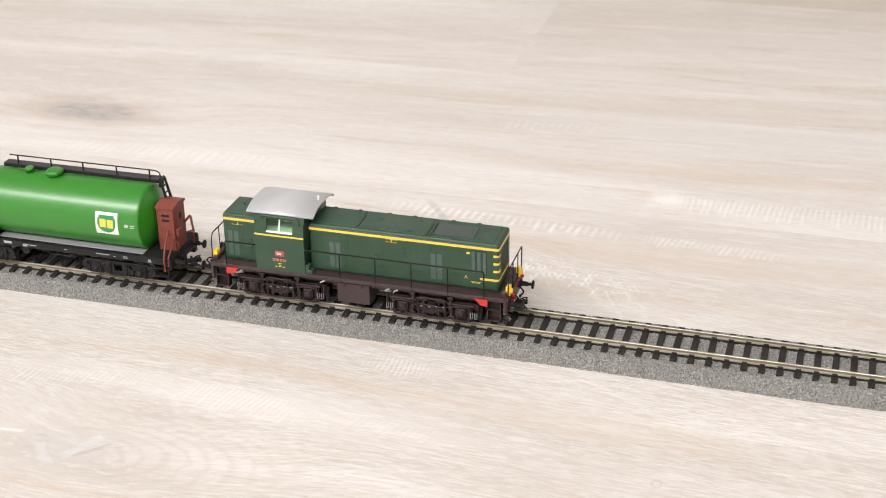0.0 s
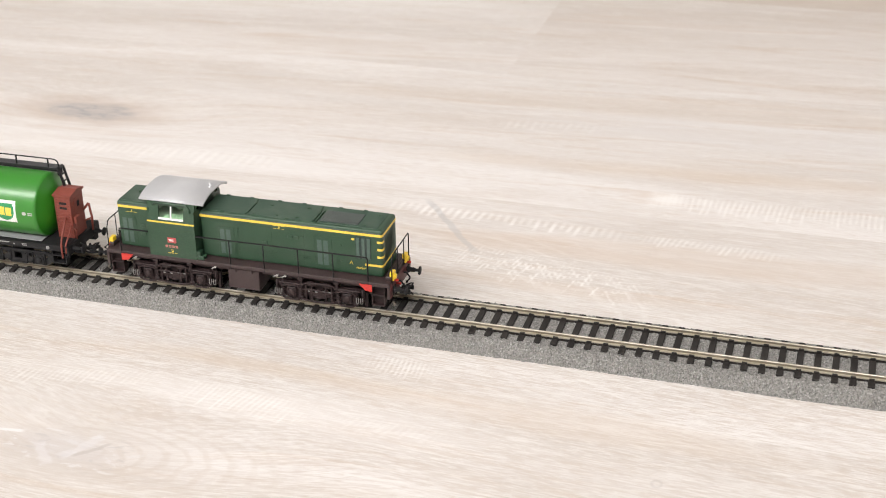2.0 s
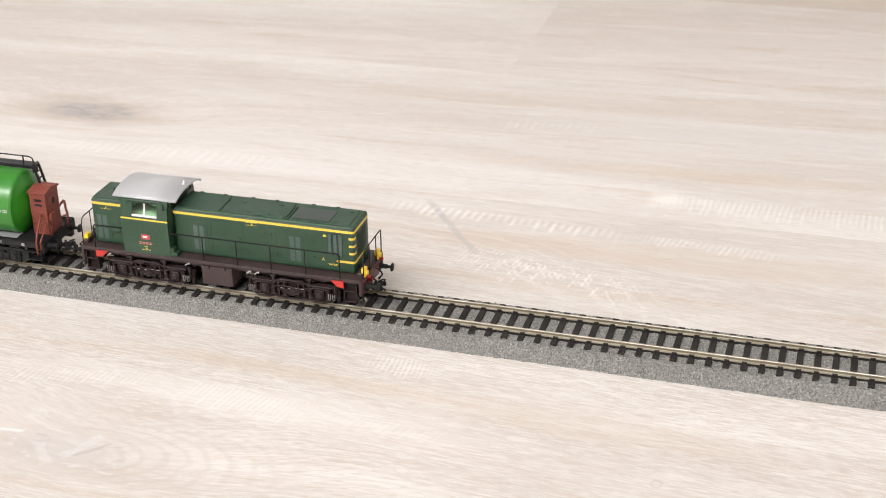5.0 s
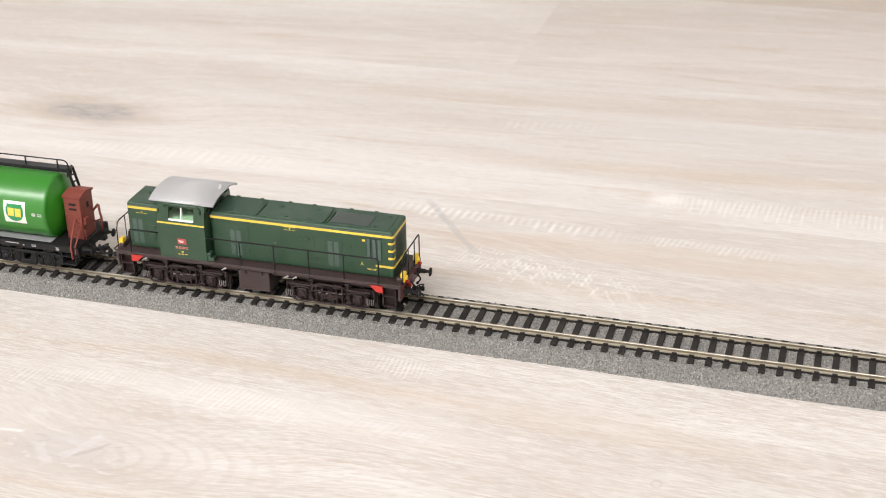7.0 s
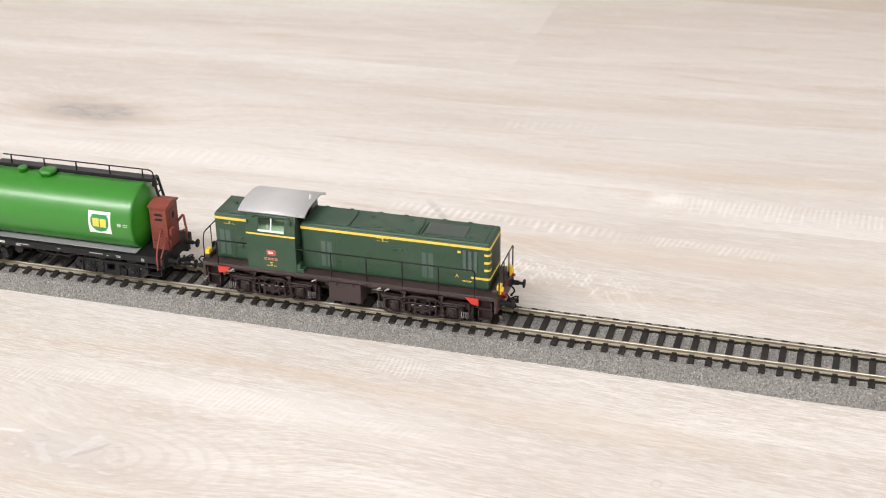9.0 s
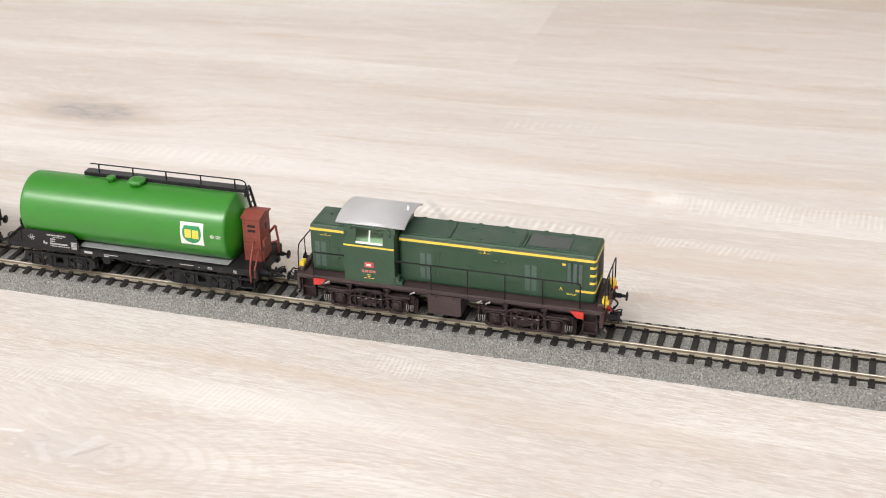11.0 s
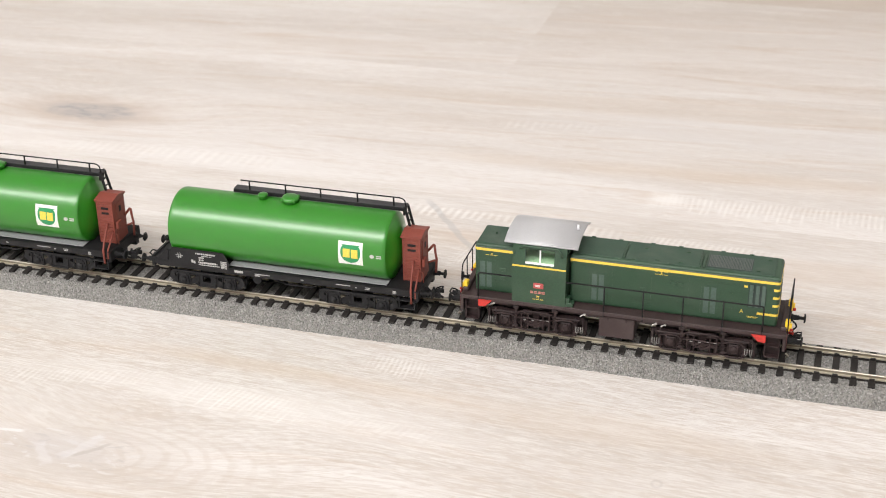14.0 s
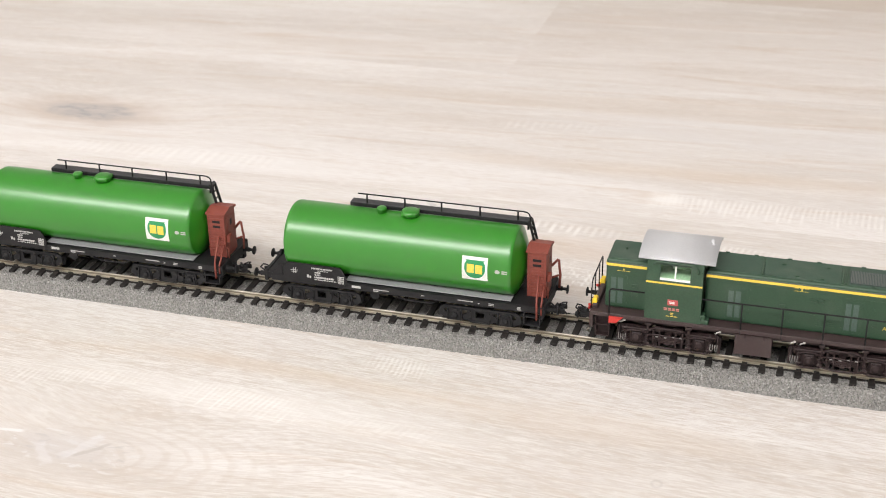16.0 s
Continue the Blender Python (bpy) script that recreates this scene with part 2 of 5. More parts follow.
    # pale growth lines in long arches behind the track
    arch = math_node(nt, "ADD", ell(-0.17, 0.02, 0.16, 0.075), math_node(nt, "MULTIPLY", drift, 0.35))
    lines = ramp(nt, math_node(nt, "SINE", math_node(nt, "MULTIPLY", arch, 62.0)), 0.55, 1.0, 0, 0.2)
    zone = math_node(nt, "MULTIPLY", ramp(nt, math_node(nt, "ABSOLUTE", math_node(nt, "SUBTRACT", arch, 1.15)), 0.28, 0.08), ramp(nt, Y, 0.018, 0.03))
    tone = mix(nt, math_node(nt, "MULTIPLY", math_node(nt, "MULTIPLY", lines, zone), worn), tone, (0.88, 0.86, 0.84))
    # knots: rings and a brown edge; one has a dark grey heart, the other pale cracks
    warp = math_node(nt, "MULTIPLY", math_node(nt, "SUBTRACT", noise_tex(nt, mapped(nt, at, (1, 1.6, 1)), 40, 4), 0.5), 0.7)
    speck = noise_tex(nt, mapped(nt, at, (90, 260, 1)), 1.0, 4, 0.6, 0.5)
    for k, heart in ((knots[0], True), (knots[1], False)):
        kk = math_node(nt, "ADD", k, warp)
        calm = math_node(nt, "ADD", k, math_node(nt, "MULTIPLY", warp, 0.45))
        rings = math_node(nt, "SINE", math_node(nt, "MULTIPLY", calm, 34.0))
        tone = mix(nt, math_node(nt, "MULTIPLY", math_node(nt, "MULTIPLY", ramp(nt, kk, 2.6, 0.7), ramp(nt, X, -0.215, -0.18, 0.25, 1.0)), ramp(nt, rings, 0, 1, 0, 0.26 if not heart else 0.15)), tone, (0.53, 0.45, 0.39))
        if heart:
            tone = mix(nt, ramp(nt, kk, 1.5, 0.6, 0, 0.45), tone, (0.48, 0.385, 0.32))
            tone = mix(nt, math_node(nt, "MULTIPLY", ramp(nt, kk, 0.8, 0.4), ramp(nt, speck, 0.3, 0.6, 0.95, 0.35)), tone, (0.33, 0.325, 0.34))
        else:
            tone = mix(nt, ramp(nt, kk, 1.2, 0.5, 0, 0.28), tone, (0.52, 0.46, 0.42))
            tone = mix(nt, math_node(nt, "MULTIPLY", ramp(nt, kk, 0.9, 0.5), ramp(nt, speck, 0.55, 0.66, 0, 0.5)), tone, (0.78, 0.775, 0.79))
            tone = mix(nt, math_node(nt, "MULTIPLY", ramp(nt, kk, 0.8, 0.4), ramp(nt, speck, 0.44, 0.34, 0, 0.5)), tone, (0.48, 0.45, 0.44))
    # thin streaks across the grain: a grey smear behind the track, pale cracks in the near knot
    def streak(xa, ya, xb, yb, wide, colour, amount, wander=4.0):
        length = math.hypot(xb - xa, yb - ya)
        cx, cy, ux, uy = (xa + xb) / 2, (ya + yb) / 2, (xb - xa) / length, (yb - ya) / length
        dx, dy = math_node(nt, "SUBTRACT", X, cx), math_node(nt, "SUBTRACT", Y, cy)
        u = math_node(nt, "ADD", math_node(nt, "MULTIPLY", dx, ux), math_node(nt, "MULTIPLY", dy, uy))
        v = math_node(nt, "ADD", math_node(nt, "MULTIPLY", dx, -uy), math_node(nt, "MULTIPLY", dy, ux))
        v = math_node(nt, "ADD", v, math_node(nt, "MULTIPLY", math_node(nt, "SUBTRACT", noise_tex(nt, at, 70, 3), 0.5), wide * wander))
        k = math_node(nt, "MULTIPLY", ramp(nt, math_node(nt, "ABSOLUTE", u), length * 0.53, length * 0.36), ramp(nt, math_node(nt, "ABSOLUTE", v), wide, wide * 0.4))
        return mix(nt, math_node(nt, "MULTIPLY", k, amount), tone, colour)
    tone = streak(-0.1348, 0.1324, -0.0903, 0.0724, 0.0026, (0.46, 0.455, 0.46), 0.45, 2.4)
    grey = math_node(nt, "ADD", ell(-0.204, -0.134, 0.024, 0.012), warp)
    tone = mix(nt, ramp(nt, grey, 1.2, 0.3, 0, 0.4), tone, (0.56, 0.53, 0.53))
    tone = streak(-0.2045, -0.141, -0.193, -0.1215, 0.003, (0.77, 0.765, 0.795), 0.32)
    tone = streak(-0.2171, -0.132, -0.207, -0.1477, 0.003, (0.77, 0.76, 0.79), 0.28)
    tone = streak(-0.246, -0.1282, -0.2265, -0.128, 0.0012, (0.86, 0.85, 0.87), 0.6)
    tone = streak(-0.2, -0.139, -0.188, -0.126, 0.0014, (0.45, 0.41, 0.385), 0.5)
    # a small ring left by a drop
    drop = math_node(nt, "ABSOLUTE", math_node(nt, "SUBTRACT", ell(0.0269, -0.0959, 0.0022, 0.0026), 0.85))
    tone = mix(nt, ramp(nt, drop, 0.4, 0.1, 0, 0.35), tone, (0.5, 0.47, 0.45))
    shade = nt.nodes.new("ShaderNodeSeparateColor")
    link(nt, nt.nodes["Object Info"].outputs["Color"], shade.inputs[0])
    tone = mix(nt, shade.outputs[0], tone, (0.5, 0.41, 0.34))
    link(nt, tone, b.inputs["Base Color"])
    link(nt, ramp(nt, fine, 0.2, 0.8, 0.5, 0.68), b.inputs["Roughness"])
    link(nt, bump(nt, fine, 0.35, 0.0002), b.inputs["Normal"])
    return m


M_FLOOR = floor_wood()


# ---- mesh helpers (millimetres) ----
def box(bm, x0, x1, y0, y1, z0, z1, bevel=0.0, seg=2):
    vs = [bm.verts.new((x, y, z)) for x in (x0, x1) for y in (y0, y1) for z in (z0, z1)]
    fs = [bm.faces.new([vs[i] for i in f]) for f in ((0, 1, 3, 2), (4, 6, 7, 5), (0, 4, 5, 1), (2, 3, 7, 6), (0, 2, 6, 4), (1, 5, 7, 3))]
    if bevel:
        es = list({e for f in fs for e in f.edges})
        bmesh.ops.bevel(bm, geom=es, offset=bevel, segments=seg, affect="EDGES", profile=0.5)
    return bm


def prism(bm, outline, y0, y1):
    """A plate with an outline in x and z, between two values of y."""
    a = [bm.verts.new((x, y0, z)) for x, z in outline]
    b = [bm.verts.new((x, y1, z)) for x, z in outline]
    n = len(outline)
    bm.faces.new(a)
    bm.faces.new(b[::-1])
    for i in range(n):
        bm.faces.new((a[i], b[i], b[(i + 1) % n], a[(i + 1) % n]))
    return bm


def rod(bm, pts, r, seg=8):
    """A round bar through the points."""
    pts = [Vector(p) for p in pts]
    rings = []
    for i, p in enumerate(pts):
        d = (pts[min(i + 1, len(pts) - 1)] - pts[max(i - 1, 0)]).normalized()
        side = d.cross(Vector((0.31, 0.17, 0.93))).normalized()
        up = side.cross(d)
        rings.append([bm.verts.new(p + (side * math.cos(a) + up * math.sin(a)) * r) for a in (2 * math.pi * k / seg for k in range(seg))])
    for a, b in zip(rings, rings[1:]):
        for k in range(seg):
            f = bm.faces.new((a[k], a[(k + 1) % seg], b[(k + 1) % seg], b[k]))
            f.smooth = True
    bm.faces.new(rings[0][::-1])
    bm.faces.new(rings[-1])
    return bm


def lathe(bm, profile, axis, seg=24, at=(0, 0, 0)):
    """Turns (along, radius) pairs round the axis x, y or z through the point at."""
    rings = []
    for u, r in profile:
        ring = []
        for k in range(seg):
            a = 2 * math.pi * k / seg
            c, s = r * math.cos(a), r * math.sin(a)
            v = {"x": (u, c, s), "y": (c, u, s), "z": (c, s, u)}[axis]
            ring.append(bm.verts.new(Vector(v) + Vector(at)))
        rings.append(ring)
    for a, b in zip(rings, rings[1:]):
        for k in range(seg):
            f = bm.faces.new((a[k], a[(k + 1) % seg], b[(k + 1) % seg], b[k]))
            f.smooth = True
    bm.faces.new(rings[0])
    bm.faces.new(rings[-1])
    return bm


def pierced_plate(bm, top, low, holes, y0, y1):
    """An upright plate whose upper and lower edges follow (x, z) points; holes: (x0, x1, z at the foot left and right, z at the head)."""
    def at(line, x):
        return float(np.interp(x, [p[0] for p in line], [p[1] for p in line]))
    xs = sorted({p[0] for p in top} | {p[0] for p in low} | {v for h in holes for v in h[:2]})
    for a, b in zip(xs, xs[1:]):
        hole = next((h for h in holes if h[0] <= a and b <= h[1]), None)
        if hole is None:
            prism(bm, [(a, at(low, a)), (b, at(low, b)), (b, at(top, b)), (a, at(top, a))], y0, y1)
        else:
            f = [hole[2] + (hole[3] - hole[2]) * (x - hole[0]) / (hole[1] - hole[0]) for x in (a, b)]
            prism(bm, [(a, at(low, a)), (b, at(low, b)), (b, f[1]), (a, f[0])], y0, y1)
            prism(bm, [(a, hole[4]), (b, hole[4]), (b, at(top, b)), (a, at(top, a))], y0, y1)


def part(name, bm, material, parent=None, label="", at=(0, 0, 0)):
    """Links a bmesh as one mesh object under its thing or part; at: its origin in the parent."""
    bmesh.ops.recalc_face_normals(bm, faces=bm.faces)
    bmesh.ops.scale(bm, vec=(MM, MM, MM), verts=bm.verts)
    me = bpy.data.meshes.new(name)
    bm.to_mesh(me)
    bm.free()
    me.materials.append(material)
    ob = new(name, me)
    ob.parent = parent
    ob.location = [c * MM for c in at]
    if label:
        ob["label"] = label
    return ob


def again(ob, parent, at, turn=0.0):
    """The same part once more, on the same mesh."""
    o = new(ob.name.split(".")[0], ob.data)
    o.parent = parent
    o.location = [c * MM for c in at]
    o.rotation_euler = (0, 0, turn)
    if "label" in ob:
        o["label"] = ob["label"]
    return o


BM = bmesh.new

# ---- the room ----
floor = tagged(new("floor"), "whitewashed oak plank floor with saw marks and knots", "floor", kind="structure")
sub = BM()
box(sub, -2600, 2600, -2600, 2600, -40, -16)
part("subfloor", sub, M_WALL, floor)


def planks():
    random.seed(4)
    w, gap = 196.0, 0.06
    meshes = {}
    for row in range(-15, 13):
        y0 = 335.0 + row * w
        if y0 + w < -2600 or y0 > 2600:
            continue
        x = 330 + (row * 517) % 230 - 3 * 1285.0
        if row == 0:
            x = -141.0 - 2 * 1285.0
        cuts = [-2600.0]
        while x < 2600:
            if x > -2590:
                cuts.append(x)
            x += 1285.0
        cuts.append(2600.0)
        for a, b in zip(cuts, cuts[1:]):
            key = round(b - a, 1)
            if key not in meshes:
                bm = BM()
                box(bm, 0, b - a - gap, 0, w - gap, -16, 0, 0.05, 1)
                one = meshes[key] = part("plank", bm, M_FLOOR, floor, at=(a, y0, 0))
            else:
                one = again(meshes[key], floor, (a, y0, 0))
            # each plank is stained a little differently
            stain = random.uniform(0.0, 0.06)
            if row == 0 and a > -200:
                stain = 0.18
            if row == 1:
                stain = 0.55
            one.color = (stain, stain, stain, 1)


def shell():
    for name, b in (("wall_north", (-2600, 2600, 2600, 2700, -40, 2560)), ("wall_south", (-2600, 2600, -2700, -2600, -40, 2560)),
                    ("wall_east", (2600, 2700, -2700, 2700, -40, 2560)), ("wall_west", (-2700, -2600, -2700, 2700, -40, 2560)),
                    ("ceiling", (-2600, 2600, -2600, 2600, 2500, 2560))):
        bm = BM()
        box(bm, *b)
        tagged(part(name, bm, M_WALL), "plain white painted " + ("ceiling" if name == "ceiling" else "wall"), name.split("_")[0], kind="structure")


shell()

# ---- track ----
PITCH, FIRST = 7.49, -39.21
X_LEFT, X_RIGHT = -640.0, 300.0


def ballast_bed():
    rng = np.random.default_rng(3)
    step = 0.62
    prof = [(-21.6, 0.0)]
    n = 11
    for k in range(1, n + 1):
        prof.append((-21.6 + 5.6 * k / n, 6.0 * k / n))
    m = int(32 / step)
    prof += [(-16.0 + 32.0 * k / m, 6.0) for k in range(1, m)]
    prof += [(-y, z) for y, z in prof[:n + 1][::-1]]
    prof = np.array(prof)
    xs = np.arange(X_LEFT, X_RIGHT, step)
    nx, npf = len(xs), len(prof)
    P = np.zeros((nx, npf, 3))
    P[:, :, 0] = xs[:, None] + rng.uniform(-0.2, 0.2, (nx, npf))
    P[:, :, 1] = prof[None, :, 0]
    P[:, :, 2] = prof[None, :, 1]
    h = rng.normal(0, 0.17, (nx, npf))
    slope = (np.abs(prof[:, 0]) > 15.9)[None, :]
    P[:, :, 2] += np.where(slope, h * 0.7, h)
    P[:, :, 1] += np.where(slope, np.sign(prof[None, :, 0]) * h * 0.7, rng.uniform(-0.15, 0.15, (nx, npf)))
    edge = 0.5 * np.sin(xs / 31.0) + 0.4 * np.sin(xs / 11.3 + 1)
    P[:, 0, 1] -= np.abs(rng.normal(0, 0.2, nx)) + edge * 0.3
    P[:, -1, 1] += np.abs(rng.normal(0, 0.2, nx))
    P[:, 0, 2] = P[:, -1, 2] = 0.05
    i = np.arange(nx - 1)[:, None] * npf + np.arange(npf - 1)[None, :]
    faces = np.stack([i, i + npf, i + npf + 1, i + 1], -1).reshape(-1, 4)
    me = bpy.data.meshes.new("ballast_bed")
    me.from_pydata((P.reshape(-1, 3) * MM).tolist(), [], faces.tolist())
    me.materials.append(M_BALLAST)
    return tagged(new("ballast_bed", me), "grey granular ballast strip lying on the oak floor", "track bed", kind="stuff")


def track():
    t = tagged(new("model_railway_track"), "straight model track, nickel rails on black sleepers, on grey ballast", "railway track")
    base = RAIL_TOP - 2.2
    section = [(-0.9, 0), (0.9, 0), (0.9, 0.32), (0.26, 0.55), (0.24, 1.45), (0.47, 1.65), (0.47, 2.08), (0.36, 2.2), (-0.36, 2.2), (-0.47, 2.08), (-0.47, 1.65), (-0.24, 1.45), (-0.26, 0.55), (-0.9, 0.32)]
    first = None
    for y in (-8.7, 8.7):
        if first is None:
            bm = BM()
            a = [bm.verts.new((X_LEFT, u, v)) for u, v in section]
            b = [bm.verts.new((X_RIGHT, u, v)) for u, v in section]
            for k in range(len(section)):
                bm.faces.new((a[k], b[k], b[(k + 1) % len(section)], a[(k + 1) % len(section)]))
            bm.faces.new(a)
            bm.faces.new(b)
            first = part("rail", bm, M_RAIL, t, "worn nickel-silver rail", at=(0, y, base))
        else:
            again(first, t, (0, y, base))
    bm = BM()
    box(bm, -1.45, 1.45, -14.6, 14.6, -2.2, -0.05, 0.18, 1)
    for y in (-8.7, 8.7):
        for s in (-1, 1):
            box(bm, -1.1, 1.1, y + s * 1.3 - 0.5, y + s * 1.3 + 0.5, -0.1, 0.85, 0.12, 1)
    k = math.ceil((X_LEFT - FIRST + 2) / PITCH)
    one = part("sleeper", bm, M_SLEEPER, t, "black plastic sleeper with rail chairs", at=(FIRST + k * PITCH, 0, base))
    k += 1
    while FIRST + k * PITCH < X_RIGHT - 2:
        again(one, t, (FIRST + k * PITCH, 0, base))
        k += 1
    # strips between the sleepers under each rail
    for y in (-8.7, 8.7):
        bm = BM()
        box(bm, X_LEFT, X_RIGHT, y - 1.1, y + 1.1, -1.7, -0.06)
        part("sleeper_web", bm, M_SLEEPER, t, at=(0, 0, base))
    return t


ballast_bed()
track()


# ---- shared running parts ----
def wheelset(parent, x, z, r, material):
    bm = BM()
    rod(bm, [(0, -11.5, 0), (0, 11.5, 0)], 0.9, 10)
    for s in (-1, 1):
        lathe(bm, [(s * 7.4, r + 0.75), (s * 7.9, r + 0.75), (s * 8.1, r), (s * 9.8, r - 0.12), (s * 9.9, r - 0.9), (s * 9.4, r - 1.1), (s * 9.3, 1.6), (s * 9.9, 1.5), (s * 9.9, 0.4)], "y", 28)
        for k in range(8):
            a = math.pi * k / 4
            c, d = math.cos(a), math.sin(a)
            rod(bm, [(1.4 * c, s * 9.45, 1.4 * d), ((r - 1) * c, s * 9.45, (r - 1) * d)], 0.28, 5)
    return part("wheelset", bm, material, parent, "steel wheels on their axle", at=(x, 0, z))


def buffer(parent, x, y, z, way):
    bm = BM()
    lathe(bm, [(0, 1.5), (way * 0.8, 1.5), (way * 0.9, 1.15), (way * 3.4, 1.05), (way * 3.5, 0.72), (way * 5.4, 0.7), (way * 5.5, 2.0), (way * 5.9, 2.15), (way * 6.15, 1.9), (way * 6.3, 1.2), (way * 6.35, 0.2)], "x", 20)
    box(bm, -0.3 * way, 0.25 * way, -1.9, 1.9, -1.9, 1.9)
    return part("buffer", bm, M_BLACK, parent, "black spring buffer", at=(x, y, z))


def coupler(parent, x, z, way):
    """A short coupling: shank in its guide, head with cheeks, loop, hooks and the drop pin."""
    def span(a, c):
        return min(way * a, way * c), max(way * a, way * c)
    bm = BM()
    box(bm, *span(-4, 7), -0.9, 0.9, -0.5, 0.5, 0.15, 1)
    box(bm, *span(-4, 3.5), -3.4, 3.4, -1.6, -0.4, 0.25, 1)
    box(bm, *span(1.0, 3.0), -2.2, 2.2, -0.6, 2.2, 0.3, 1)
    box(bm, *span(5, 8.6), -2.9, 2.9, -1.2, 0.8, 0.35, 1)
    for s in (-1, 1):
        box(bm, *span(7.6, 10.2), min(s * 2.0, s * 2.9), max(s * 2.0, s * 2.9), -1.0, 1.3, 0.25, 1)
    rod(bm, [(way * 6.5, -2.3, 0.9), (way * 8.6, -2.3, 2.2), (way * 10.2, -1.6, 2.8), (way * 10.2, 1.6, 2.8), (way * 8.6, 2.3, 2.2), (way * 6.5, 2.3, 0.9)], 0.36, 6)
    rod(bm, [(way * 8.5, 0, -1.0), (way * 10.0, 0, -1.4), (way * 10.6, 0, -2.3)], 0.4, 6)
    lathe(bm, [(0.6, 1.1), (1.6, 1.1), (1.8, 0.6), (2.8, 0.5)], "z", 12, (way * 6.2, 0, 0))
    head = part("coupler", bm, M_BLACK, parent, "black hook-and-loop coupler", at=(x, 0, z))
    bm = BM()
    rod(bm, [(way * 2.2, -3.0, 1.6), (way * 4.5, -3.2, 0.8), (way * 7.2, -3.2, 0.4)], 0.28, 6)
    part("pivot_rod", bm, M_LINK, head, "bare metal rod")
    return head


def hose(parent, x, y, z, way, material):
    bm = BM()
    n = 12
    loop = [(0, 0, 0.4), (way * 0.9, 0, 0.5)]
    loop += [(way * (1.3 + 1.5 * math.sin(math.pi * k / n)), 0.25 * k / n, 0.2 - 4.4 * k / n) for k in range(n + 1)]
    rod(bm, loop, 0.4, 7)
    lathe(bm, [(-4.9, 0.55), (-4.0, 0.6)], "z", 8, (way * 1.3, 0.25, 0))
    return part("brake_hose", bm, material, parent, at=(x, y, z))


